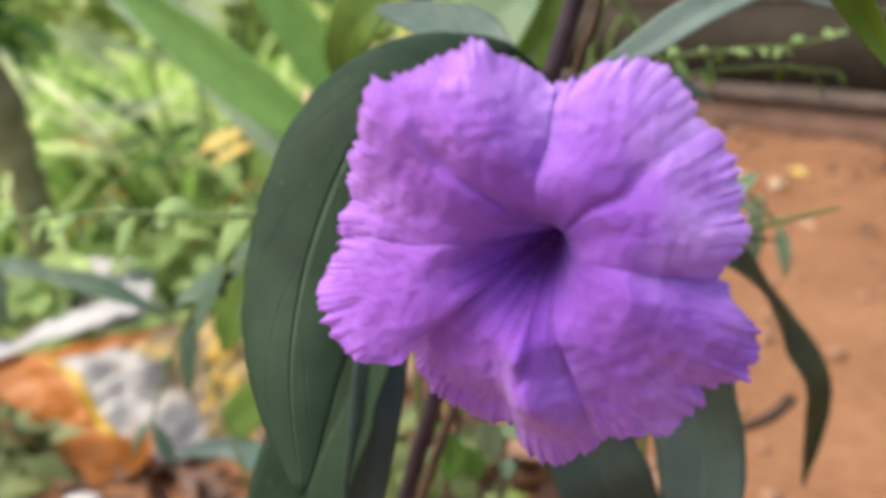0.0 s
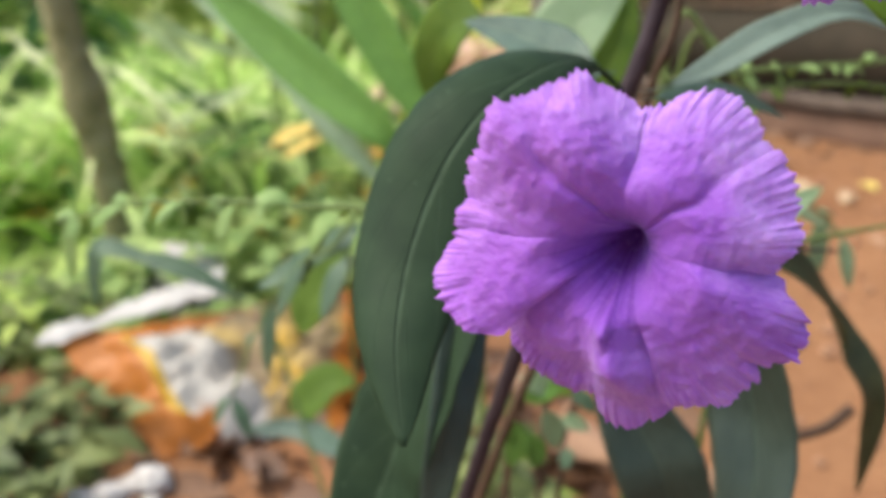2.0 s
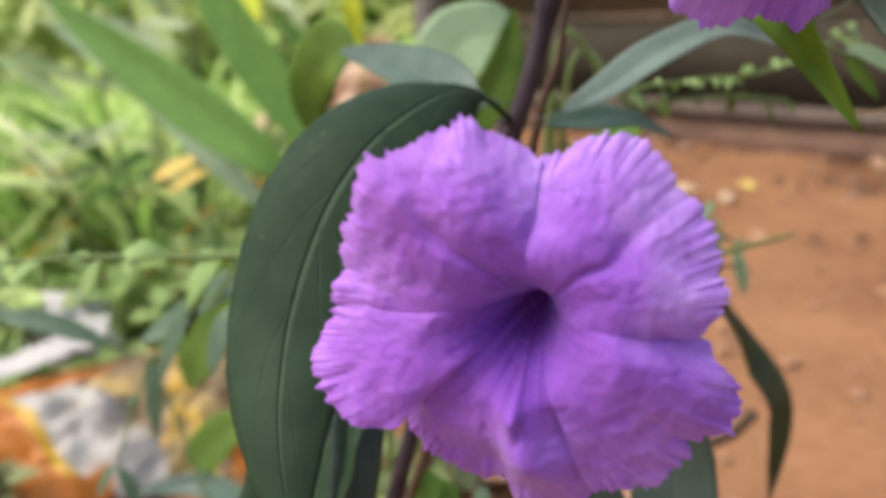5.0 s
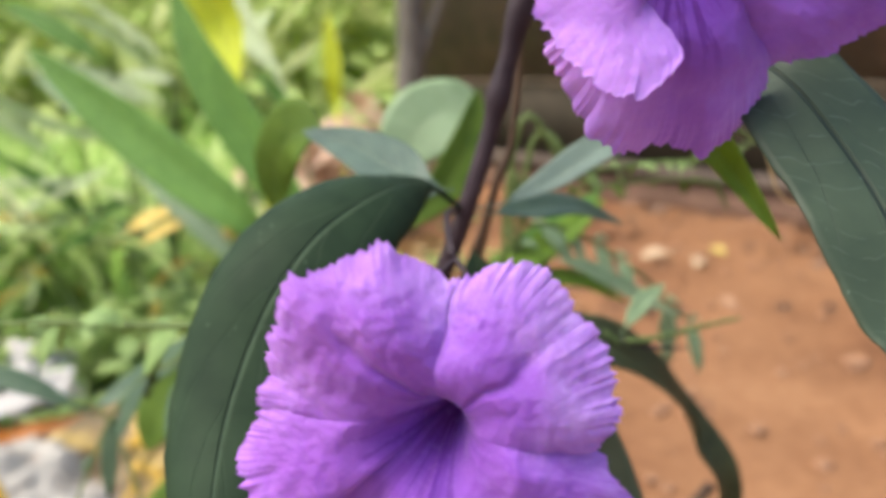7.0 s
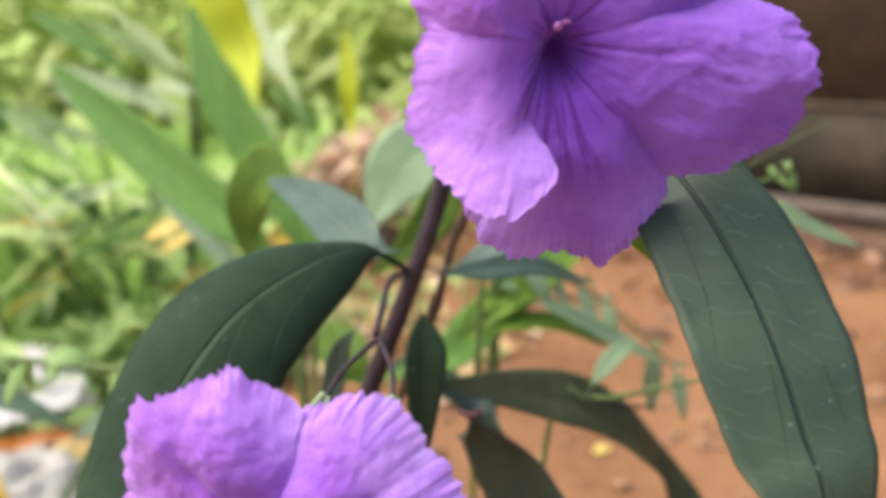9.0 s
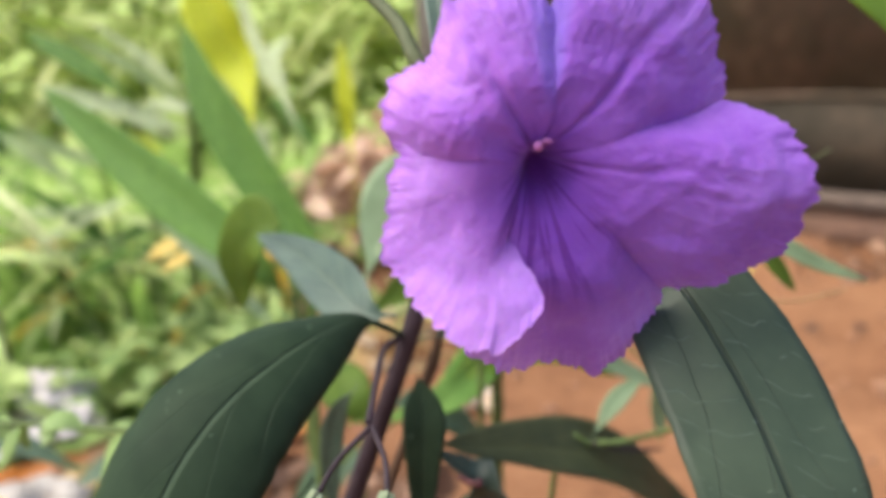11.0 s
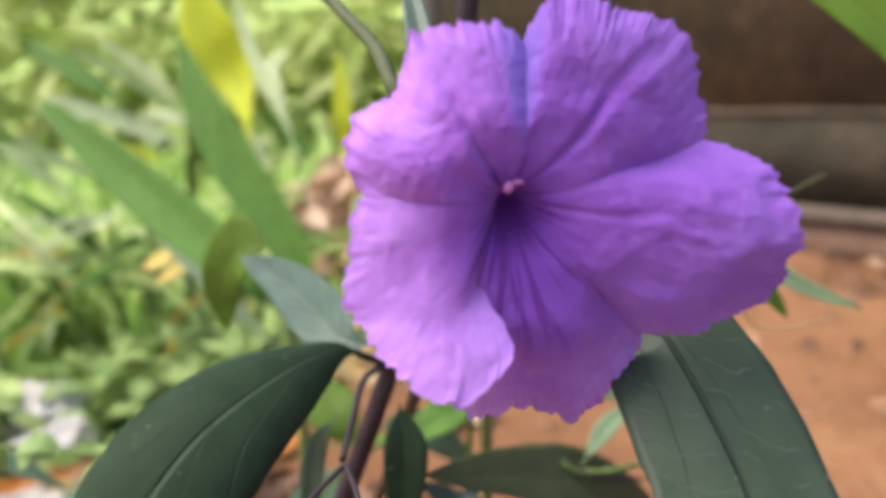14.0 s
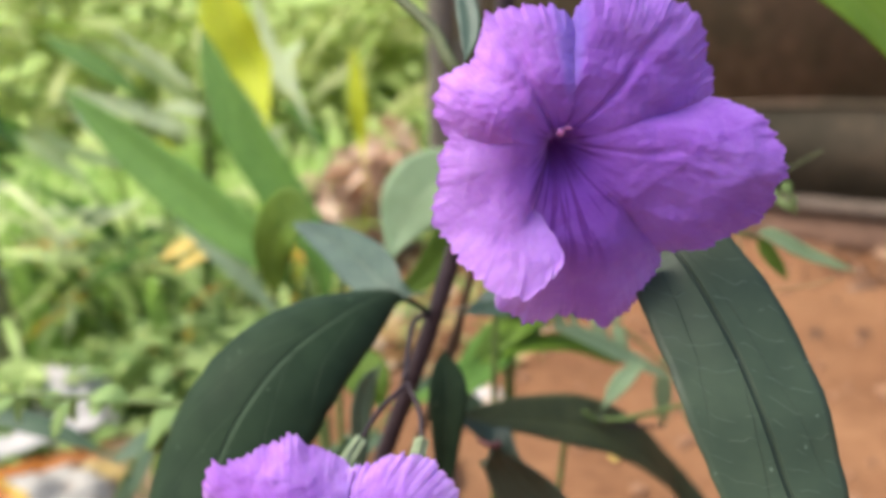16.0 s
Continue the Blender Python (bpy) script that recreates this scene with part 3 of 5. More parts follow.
# forked flower stalks with buds
part("flower_stalk", rod([(0.134, 0.334, 0.572), (0.1308, 0.318, 0.574), (0.1306, 0.30, 0.5725), (0.1315, 0.2755, 0.5725)], 0.0010, 0.0008, 16, 8), stem_dark, plant, "dark forked flower stalk")
for ends in ([(0.1322, 0.275, 0.5718), (0.1255, 0.268, 0.5673), (0.1217, 0.262, 0.5628), (0.1186, 0.258, 0.5599), (0.116, 0.255, 0.5566)],
             [(0.1322, 0.275, 0.5718), (0.1357, 0.268, 0.5673), (0.1366, 0.262, 0.5624), (0.1358, 0.258, 0.5599), (0.1346, 0.255, 0.5566)]):
    part("flower_stalk", rod(ends[:3], 0.0007, 0.0006, 16, 8), stem_dark, plant)
    way = Vector(ends[4]) - Vector(ends[2])
    part("bud", joined([rod([ends[2], ends[3], ends[4]], 0.0007, 0.0015, 12, 9, ((0.6, 0.5),)), sepals(ends[2], way, 0.013, 0.0023, 4)]), stem_pale, plant, "pale green downy bud in narrow sepals")
part("bud", rod([(0.150, 0.324, 0.531), (0.154, 0.318, 0.532), (0.156, 0.313, 0.535)], 0.0008, 0.0014, 14, 10), sepal_red, plant, "small reddish bud")

# lower flower
low = Bloom((0.127, 0.196, 0.5665), (0.973, -0.231, 0), (0.036, 0.151, 0.988), (-0.228, -0.961, 0.155), 13.0, 3.9, -125, (1.2, 1.4), 0.3)
f1 = part("flower", rod([low.at(0.8, 0.6, -15), low.at(1.0, 0.5, -21), low.at(1.5, 1.0, -28), low.at(0.5, -1, -42), (0.1285, 0.249, 0.556)], 0.0026, 0.0016, 24, 14), petal_mauve, plant, "open purple funnel flower with ruffled petals")
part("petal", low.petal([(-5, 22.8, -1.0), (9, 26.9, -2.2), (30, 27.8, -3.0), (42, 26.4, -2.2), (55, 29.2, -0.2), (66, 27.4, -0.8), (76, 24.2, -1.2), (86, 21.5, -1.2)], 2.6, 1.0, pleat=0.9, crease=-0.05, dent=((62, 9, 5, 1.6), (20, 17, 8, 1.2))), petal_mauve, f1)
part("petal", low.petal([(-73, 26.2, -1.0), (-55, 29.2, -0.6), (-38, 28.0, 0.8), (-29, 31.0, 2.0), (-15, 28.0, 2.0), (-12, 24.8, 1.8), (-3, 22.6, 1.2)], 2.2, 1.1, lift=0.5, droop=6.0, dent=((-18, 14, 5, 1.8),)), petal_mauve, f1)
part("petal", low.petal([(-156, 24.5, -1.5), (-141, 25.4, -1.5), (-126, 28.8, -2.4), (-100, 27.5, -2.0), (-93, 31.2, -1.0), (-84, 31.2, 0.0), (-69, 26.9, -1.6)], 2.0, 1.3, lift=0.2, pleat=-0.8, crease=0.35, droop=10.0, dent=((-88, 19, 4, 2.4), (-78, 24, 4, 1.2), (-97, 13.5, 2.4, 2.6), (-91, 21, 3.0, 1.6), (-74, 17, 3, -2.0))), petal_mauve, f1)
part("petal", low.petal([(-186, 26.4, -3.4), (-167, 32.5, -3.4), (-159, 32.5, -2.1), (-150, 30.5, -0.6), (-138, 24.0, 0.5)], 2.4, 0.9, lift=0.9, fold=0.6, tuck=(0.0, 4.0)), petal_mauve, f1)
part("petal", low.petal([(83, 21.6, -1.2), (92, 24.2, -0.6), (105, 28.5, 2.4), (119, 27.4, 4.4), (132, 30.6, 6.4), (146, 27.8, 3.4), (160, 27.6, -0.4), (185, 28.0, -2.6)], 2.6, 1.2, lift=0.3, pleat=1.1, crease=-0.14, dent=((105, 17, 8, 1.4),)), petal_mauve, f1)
part("calyx", sepals((0.1285, 0.252, 0.556), (0.0, -1, 0.2), 0.014, 0.0028), stem_green, f1, "narrow green sepals")

stigma_pink = rough_material("stigma_pink", [(0.3, (0.27, 0.085, 0.30)), (0.7, (0.42, 0.16, 0.40))], 400, 0.6, 0.2, 0.0002)

# upper flower
high = Bloom((0.1684, 0.2199, 0.6364), (0.998, 0.068, 0), (0.001, -0.008, 1.0), (0.068, -0.998, -0.008), 6.5, 2.7, -84, (-2.0, 1.2), 1.9)
f2 = part("flower", rod([high.at(-0.5, 1.5, -14), high.at(-0.8, 1.8, -20), high.at(-1, 2, -28), high.at(-3, 1, -45), (0.1625, 0.29, 0.634)], 0.0028, 0.0017, 24, 14), petal_violet, plant, "open violet funnel flower with a dark veined throat")
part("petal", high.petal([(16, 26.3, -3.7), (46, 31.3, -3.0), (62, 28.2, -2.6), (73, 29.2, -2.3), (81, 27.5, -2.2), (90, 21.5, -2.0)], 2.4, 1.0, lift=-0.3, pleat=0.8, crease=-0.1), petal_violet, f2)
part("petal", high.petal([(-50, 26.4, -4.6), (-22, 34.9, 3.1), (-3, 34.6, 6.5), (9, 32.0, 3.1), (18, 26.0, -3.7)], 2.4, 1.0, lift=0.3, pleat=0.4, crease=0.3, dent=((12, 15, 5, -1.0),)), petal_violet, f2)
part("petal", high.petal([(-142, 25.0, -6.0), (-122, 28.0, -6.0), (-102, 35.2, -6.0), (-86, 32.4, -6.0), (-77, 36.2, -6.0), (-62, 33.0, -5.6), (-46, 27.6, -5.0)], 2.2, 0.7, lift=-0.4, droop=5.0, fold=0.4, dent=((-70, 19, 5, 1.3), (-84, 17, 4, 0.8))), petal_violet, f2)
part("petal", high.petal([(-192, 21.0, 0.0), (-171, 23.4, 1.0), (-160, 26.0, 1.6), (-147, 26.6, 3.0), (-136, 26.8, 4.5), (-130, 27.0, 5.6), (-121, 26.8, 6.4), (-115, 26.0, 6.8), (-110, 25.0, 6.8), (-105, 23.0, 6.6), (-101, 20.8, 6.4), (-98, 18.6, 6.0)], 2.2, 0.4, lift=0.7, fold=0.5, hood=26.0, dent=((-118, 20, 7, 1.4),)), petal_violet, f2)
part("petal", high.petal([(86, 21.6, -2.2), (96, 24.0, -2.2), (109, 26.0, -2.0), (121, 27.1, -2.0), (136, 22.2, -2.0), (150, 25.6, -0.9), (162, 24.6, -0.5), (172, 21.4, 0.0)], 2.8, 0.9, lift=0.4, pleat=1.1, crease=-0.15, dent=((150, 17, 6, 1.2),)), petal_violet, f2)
part("stigma", joined([rod([high.at(-2.0, 3.4, -10), high.at(-1.6, 3.6, -2), high.at(-2.2, 3.2, 1.2)], 0.0005, 0.0007, 12, 8), blob(high.at(-0.8, 3.9, 0.4), 0.0008, 0.0005, 0.0004, n=6, m=8)]), stigma_pink, f2, "small pink stigma at the throat")
part("calyx", sepals((0.1625, 0.292, 0.634), (0.05, -1, 0.0), 0.015, 0.003), stem_green, f2, "narrow green sepals")

# ---- ground: one sheet to the horizon, uneven near the plant ----
def ground_height(x, y):
    near = max(0.0, 1 - max(0, math.hypot(x, y - 1.5) - 2.5) / 3)
    h = noise.fractal(Vector((x * 2.3, y * 2.3, 0.4)), 1.0, 2.0, 4) * 0.022
    h += noise.fractal(Vector((x * 17, y * 17, 2.4)), 1.0, 2.0, 2) * 0.005
    return h * near


def ground_shape():
    def steps(c, near, far):
        k = np.linspace(-1, 1, 150)
        return c + near * k + far * np.sign(k) * np.abs(k) ** 7
    xs, ys = steps(0.3, 2.6, 400.0), steps(1.8, 2.6, 400.0)
    verts = [Vector((x, y, ground_height(x, y))) for y in ys for x in xs]
    n = len(xs)
    faces = [(j * n + i, j * n + i + 1, (j + 1) * n + i + 1, (j + 1) * n + i) for j in range(n - 1) for i in range(n - 1)]
    return verts, faces, [(v.x, v.y) for v in verts]


solo("ground", ground_shape(), soil, (0, 0, 0), "bare reddish-brown earth with grit and litter", "ground", kind="structure")

# ---- garden wall: plastered, on a projecting plinth, with a string course ----
k = Mat("old_plaster", 0.92, 0.15)
n1, n2 = k.noise(1.6, 6), k.noise(14.0, 6)
col = k.ramp(k.math("ADD", k.math("MULTIPLY", n1, 0.6), k.math("MULTIPLY", n2, 0.4)), [(0.28, (0.05, 0.037, 0.028)), (0.5, (0.105, 0.075, 0.052)), (0.7, (0.21, 0.155, 0.105))])
damp = k.step(k.noise(3.2, 5), 0.46, 0.62)
k.color(k.mix(k.math("MULTIPLY", damp, 0.65), col, (0.05, 0.045, 0.03)))
k.bump(n2, 0.6, 0.01)
plaster = k.m
stone_grey = rough_material("stone_grey", [(0.3, (0.06, 0.045, 0.036)), (0.7, (0.15, 0.115, 0.09))], 9, 0.9, 0.6, 0.006)

WALL_A, WALL_B = Vector((0.02, 4.20, 0)), Vector((2.75, 1.45, 0))


def wall_run(z0, z1, out, thick=0.22, bits=40, rough=0.006):
    """A length of wall between two heights, standing out by so much, with an uneven face."""
    along = (WALL_B - WALL_A)
    nor = Vector((along.y, -along.x, 0)).normalized()
    verts, faces = [], []
    for i in range(bits + 1):
        p = WALL_A + along * (i / bits)
        for q, z in ((nor * out, z0), (nor * out, z1), (-nor * thick, z1), (-nor * thick, z0)):
            wob = nor * noise.noise(Vector((p.x * 5, p.y * 5, z * 9))) * rough
            verts.append(p + q + wob + Vector((0, 0, z + noise.noise(Vector((p.x * 4, z * 7, 1.0))) * rough)))
    for i in range(bits):
        for j in range(4):
            a, b = i * 4 + j, i * 4 + (j + 1) % 4
            faces.append((a, a + 4, b + 4, b))
    faces.append((0, 1, 2, 3))
    faces.append(tuple(bits * 4 + j for j in (3, 2, 1, 0)))
    return verts, faces, [(v.x, v.z) for v in verts]


# darker plaster for the face below the string course
dark_plaster = rough_material("dark_plaster", [(0.3, (0.022, 0.02, 0.013)), (0.55, (0.045, 0.036, 0.024)), (0.8, (0.10, 0.07, 0.045))], 6, 0.9, 0.6, 0.006)
stone_brown = rough_material("stone_brown", [(0.3, (0.10, 0.06, 0.042)), (0.7, (0.21, 0.125, 0.085))], 7, 0.95, 0.7, 0.008)
wall = thing("wall_north", WALL_A, "low old plastered garden wall with damp stains", "wall", kind="structure")
part("wall_face", wall_run(0.16, 0.46, 0.0), dark_plaster, wall, "dark lower plaster")
part("wall_face", wall_run(0.485, 1.9, 0.0), plaster, wall, "stained buff plaster")
part("plinth", wall_run(-0.05, 0.10, 0.045, rough=0.012), stone_brown, wall, "earth-stained footing")
part("ledge", wall_run(0.105, 0.16, 0.060, rough=0.010), stone_grey, wall, "worn pale ledge along the foot")
part("string_course", wall_run(0.46, 0.485, 0.005, rough=0.009), plaster, wall)

# ---- tree trunks ----
bark_grey = rough_material("bark_grey", [(0.25, (0.10, 0.09, 0.07)), (0.8, (0.24, 0.21, 0.18))], 18, 0.9, 0.7, 0.005)
trunk = thing("tree_trunk", (-0.87, 1.662, 0.0), "slender leaning trunk with brown-grey bark", "tree trunk")
part("trunk", rod([(-0.865, 1.67, -0.02), (-0.872, 1.655, 0.06), (-0.884, 1.62, 0.364), (-0.912, 1.6, 0.662), (-0.96, 1.58, 1.1), (-1.0, 1.5, 2.4)], 0.045, 0.030, 40, 16, ((0.42, 0.3),), 0.25), bark, trunk)
part("limb", rod([(-0.925, 1.6, 0.70), (-0.99, 1.64, 0.95), (-1.10, 1.72, 1.5), (-1.15, 1.75, 2.2)], 0.02, 0.012, 20, 10, (), 0.2), bark, trunk)
post = thing("tree_trunk", (0.03, 3.0, 0.0), "grey-brown young trunk beside the wall's end", "tree trunk")
part("trunk", rod([(0.03, 3.0, -0.02), (0.02, 3.0, 0.3), (0.03, 2.98, 0.9), (0.05, 2.97, 2.6)], 0.055, 0.045, 30, 16, (), 0.3), bark_grey, post)
part("limb", rod([(0.03, 2.98, 0.55), (0.12, 2.98, 0.75), (0.22, 2.97, 1.1), (0.26, 2.96, 1.8)], 0.022, 0.014, 20, 10, (), 0.2), bark_grey, post)


# ---- foliage ----
def blades(count, region, length, width, seed, lean=0.5, foot=None):
    """Arching strap leaves rooted over a region (x0, x1, y0, y1)."""
    rng = np.random.RandomState(seed)
    verts, faces, uvs = [], [], []
    for _ in range(count):
        x, y = rng.uniform(region[0], region[1]), rng.uniform(region[2], region[3])
        L, w = rng.uniform(*length), rng.uniform(*width)
        a = rng.uniform(0, math.tau)
        d = Vector((math.cos(a), math.sin(a), 0))
        side = Vector((-d.y, d.x, 0))
        bend = rng.uniform(0.3, 1.0) * lean
        z0 = 0.0 if foot is None else rng.uniform(*foot)
        o = len(verts)
        n = 6
        for i in range(n + 1):
            v = i / n
            tilt = bend * (0.25 + 1.5 * v)
            p = Vector((x, y, z0)) + d * (L * v * math.sin(min(tilt, 2.0)) * 0.9) + Vector((0, 0, L * v * math.cos(min(tilt, 2.1) * 0.8)))
            ww = w * (0.35 + 1.3 * v) * (1 - v) ** 0.6 + 0.0008
            verts += [p - side * ww, p + Vector((0, 0, -ww * 0.5)), p + side * ww]
            uvs += [(0, v), (0.5, v), (1, v)]
        for i in range(n):
            b = o + i * 3
            faces += [(b, b + 1, b + 4, b + 3), (b + 1, b + 2, b + 5, b + 4)]
    return verts, faces, uvs


def leaf_cloud(count, box_, size, seed, flat=0.5, slim=1.0, bow=0.25):
    """Many small bent leaves spread through a box (x0, x1, y0, y1, z0, z1), thinning with a lumpy outline."""
    rng = np.random.RandomState(seed)
    verts, faces, uvs = [], [], []
    while len(faces) < count * 4:
        p = Vector((rng.uniform(box_[0], box_[1]), rng.uniform(box_[2], box_[3]), rng.uniform(box_[4], box_[5])))
        if noise.noise(p * 1.7 + Vector((seed, 0, 0))) + 0.25 < (p.z - box_[4]) / (box_[5] - box_[4]) * 0.8:
            continue
        s = rng.uniform(*size)
        a = rng.uniform(0, math.tau)
        d = Vector((math.cos(a), math.sin(a), rng.uniform(-0.6, 0.5))).normalized()
        side = d.cross(Vector((rng.uniform(-flat, flat), rng.uniform(-flat, flat), 1))).normalized()
        up = side.cross(d)
        o = len(verts)
        for v, w in ((0, 0.06), (0.35, 0.28), (0.7, 0.22), (1, 0.02)):
            c = p + d * (s * v) - up * (s * bow * v * v)
            w *= slim
            verts += [c - side * s * w + up * s * w * 0.3, c, c + side * s * w + up * s * w * 0.3]
            uvs += [(0, v), (0.5, v), (1, v)]
        for i in range(3):
            b = o + i * 3
            faces += [(b, b + 1, b + 4, b + 3), (b + 1, b + 2, b + 5, b + 4)]
    return verts, faces, uvs


# sunlight on the grass is put into these pale leaf colours
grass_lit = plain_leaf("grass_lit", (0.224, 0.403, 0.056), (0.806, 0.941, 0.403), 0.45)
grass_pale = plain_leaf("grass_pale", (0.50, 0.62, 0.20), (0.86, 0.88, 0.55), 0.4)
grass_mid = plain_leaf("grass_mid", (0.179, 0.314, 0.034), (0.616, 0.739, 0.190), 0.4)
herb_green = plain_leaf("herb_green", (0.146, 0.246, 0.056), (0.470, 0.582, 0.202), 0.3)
# shade in the grass gaps and the bush, painted as a darker green
grass_shaded = plain_leaf("grass_shaded", (0.05, 0.13, 0.022), (0.17, 0.30, 0.07), 0.25)
herb_dull = plain_leaf("herb_dull", (0.085, 0.115, 0.035), (0.27, 0.31, 0.11), 0.25)
yellowed = plain_leaf("yellowed", (0.62, 0.24, 0.04), (0.8, 0.66, 0.08), 0.35)
litter_brown = plain_leaf("litter_brown", (0.10, 0.05, 0.028), (0.36, 0.21, 0.12), 0.1)
dead_pink = plain_leaf("dead_pink", (0.46, 0.28, 0.17), (0.85, 0.66, 0.50), 0.2)
straw = plain_leaf("straw", (0.42, 0.26, 0.10), (0.68, 0.52, 0.28), 0.2)
hedge_green = plain_leaf("hedge_green", (0.27, 0.38, 0.07), (0.83, 0.86, 0.40), 0.4)

lawn = rough_material("lawn", [(0.3, (0.24, 0.36, 0.07)), (0.7, (0.48, 0.58, 0.2))], 1.2, 0.9, 0.8, 0.02, 30)


def lawn_shape():
    n = 50
    verts = [Vector((-14 + (13.9 - 0.5 * (1 - j / n) ** 12) * i / n + 0.5 * noise.noise(Vector((j * 0.4, 3, 0))) * (i == n), 1.42 + 25 * (j / n) ** 1.5, 0.02 + 0.03 * noise.noise(Vector((i * 0.7, j * 0.7, 0))) + max(0.0, 25 * (j / n) ** 1.5 - 6.5) * 0.38)) for j in range(n + 1) for i in range(n + 1)]
    w = n + 1
    return verts, [(j * w + i, j * w + i + 1, (j + 1) * w + i + 1, (j + 1) * w + i) for j in range(n) for i in range(n)], [(v.x, v.y) for v in verts]


solo("lawn", lawn_shape(), lawn, (0, 0, 0), "pale green turf rising to a bank behind the weeds", "lawn", kind="structure")
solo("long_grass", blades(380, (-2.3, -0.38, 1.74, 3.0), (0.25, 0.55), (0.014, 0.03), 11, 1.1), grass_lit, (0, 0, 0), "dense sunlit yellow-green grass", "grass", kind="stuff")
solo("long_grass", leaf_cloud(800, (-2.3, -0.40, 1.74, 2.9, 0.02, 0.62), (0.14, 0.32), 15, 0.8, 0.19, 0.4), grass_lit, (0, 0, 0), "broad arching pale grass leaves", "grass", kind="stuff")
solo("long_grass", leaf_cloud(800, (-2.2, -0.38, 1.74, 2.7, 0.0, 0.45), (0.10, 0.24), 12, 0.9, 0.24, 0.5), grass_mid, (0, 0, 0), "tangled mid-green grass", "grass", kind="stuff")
solo("long_grass", leaf_cloud(400, (-2.0, -0.38, 1.74, 2.5, 0.0, 0.46), (0.08, 0.2), 16, 0.9, 0.45, 0.4), grass_shaded, (0, 0, 0), "dark green shaded grass leaves", "grass", kind="stuff")
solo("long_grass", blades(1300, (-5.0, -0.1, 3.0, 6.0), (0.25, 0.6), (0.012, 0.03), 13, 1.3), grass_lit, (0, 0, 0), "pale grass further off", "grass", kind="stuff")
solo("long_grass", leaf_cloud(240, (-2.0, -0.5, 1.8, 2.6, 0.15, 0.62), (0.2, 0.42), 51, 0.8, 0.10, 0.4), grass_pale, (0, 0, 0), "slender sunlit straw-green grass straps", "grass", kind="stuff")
solo("dry_grass", leaf_cloud(110, (-1.3, -0.35, 1.74, 2.3, 0.02, 0.36), (0.08, 0.2), 14, 0.9, 0.3, 0.4), yellowed, (0, 0, 0), "yellow and orange dying grass blades", "grass", kind="stuff")
solo("low_weeds", leaf_cloud(1500, (-1.6, -0.22, 1.15, 1.9, 0.0, 0.18), (0.03, 0.085), 21), herb_green, (0, 0, 0), "low leafy green weeds", "weeds", kind="stuff")
solo("low_weeds", leaf_cloud(700, (-1.4, -0.25, 1.15, 1.9, 0.0, 0.20), (0.03, 0.07), 27), grass_mid, (0, 0, 0), "fresh yellow-green weeds", "weeds", kind="stuff")
solo("low_weeds", leaf_cloud(1300, (-1.25, -0.47, 0.58, 1.1, 0.0, 0.17), (0.03, 0.075), 22), herb_dull, (0, 0, 0), "dull green leafy weeds round the sack", "weeds", kind="stuff")
solo("low_weeds", leaf_cloud(900, (-1.7, -0.62, 0.85, 1.5, 0.0, 0.15), (0.03, 0.07), 33), herb_dull, (0, 0, 0), "dull green weeds by the trunk", "weeds", kind="stuff")
solo("low_weeds", leaf_cloud(500, (-1.1, -0.5, 0.72, 1.15, 0.0, 0.10), (0.03, 0.07), 34), herb_green, (0, 0, 0), "low weeds among the litter", "weeds", kind="stuff")
solo("hedge", leaf_cloud(4200, (-6.5, 0.6, 4.8, 7.0, 0.0, 2.4), (0.25, 0.65), 23, 0.8, 0.4, 0.4), hedge_green, (0, 0, 0), "far pale-green bushes", "bushes", kind="stuff")
solo("dark_bush", leaf_cloud(420, (-2.7, -1.55, 2.5, 3.1, 0.1, 1.0), (0.12, 0.26), 41, 0.9, 0.7, 0.4), grass_shaded, (0, 0, 0), "shaded dark green bush behind the grass", "bush", kind="stuff")
solo("low_weeds", leaf_cloud(260, (-0.35, 0.28, 1.7, 3.2, 0.0, 0.16), (0.03, 0.06), 24), herb_green, (0, 0, 0), "scattered weeds near the wall", "weeds", kind="stuff")


solo("low_weeds", leaf_cloud(170, (-0.01, 0.14, 0.52, 0.78, 0.06, 0.30), (0.02, 0.045), 25), hedge_green, (0, 0, 0), "fresh green seedlings below the flowers", "weeds", kind="stuff")
solo("leaf_litter", leaf_cloud(300, (-0.42, 0.12, 0.72, 1.5, 0.0, 0.03), (0.03, 0.08), 26, 1.5), litter_brown, (0, 0, 0), "brown and straw-coloured leaf litter", "litter", kind="stuff")

solo("low_weeds", leaf_cloud(260, (-0.14, 0.10, 0.58, 1.0, 0.0, 0.20), (0.03, 0.075), 35), herb_dull, (0, 0, 0), "dull green weeds below the flowers", "weeds", kind="stuff")
solo("leaf_litter", leaf_cloud(420, (-0.15, 0.32, 0.55, 1.3, 0.0, 0.07), (0.03, 0.09), 28, 1.5), litter_brown, (0, 0, 0), "dark brown dead leaves under the plant", "litter", kind="stuff")
solo("leaf_litter", leaf_cloud(900, (0.45, 1.9, 1.9, 3.3, 0.0, 0.02), (0.02, 0.07), 29, 1.5), litter_brown, (0, 0, 0), "scattered dead leaves along the wall", "litter", kind="stuff")
solo("leaf_litter", leaf_cloud(260, (-0.5, 0.2, 1.7, 2.7, 0.0, 0.03), (0.05, 0.12), 30, 1.5), straw, (0, 0, 0), "pale dry leaves on bare soil", "litter", kind="stuff")

# ---- the broad-bladed plant behind ----
ginger = thing("ginger_plant", (-0.06, 1.05, 0.0), "clump of broad green strap leaves, some yellowing", "plant")
part("stem", rod([(-0.06, 1.05, 0.0), (-0.062, 1.05, 0.2), (-0.07, 1.05, 0.40)], 0.010, 0.006, 16, 10), stem_green, ginger)


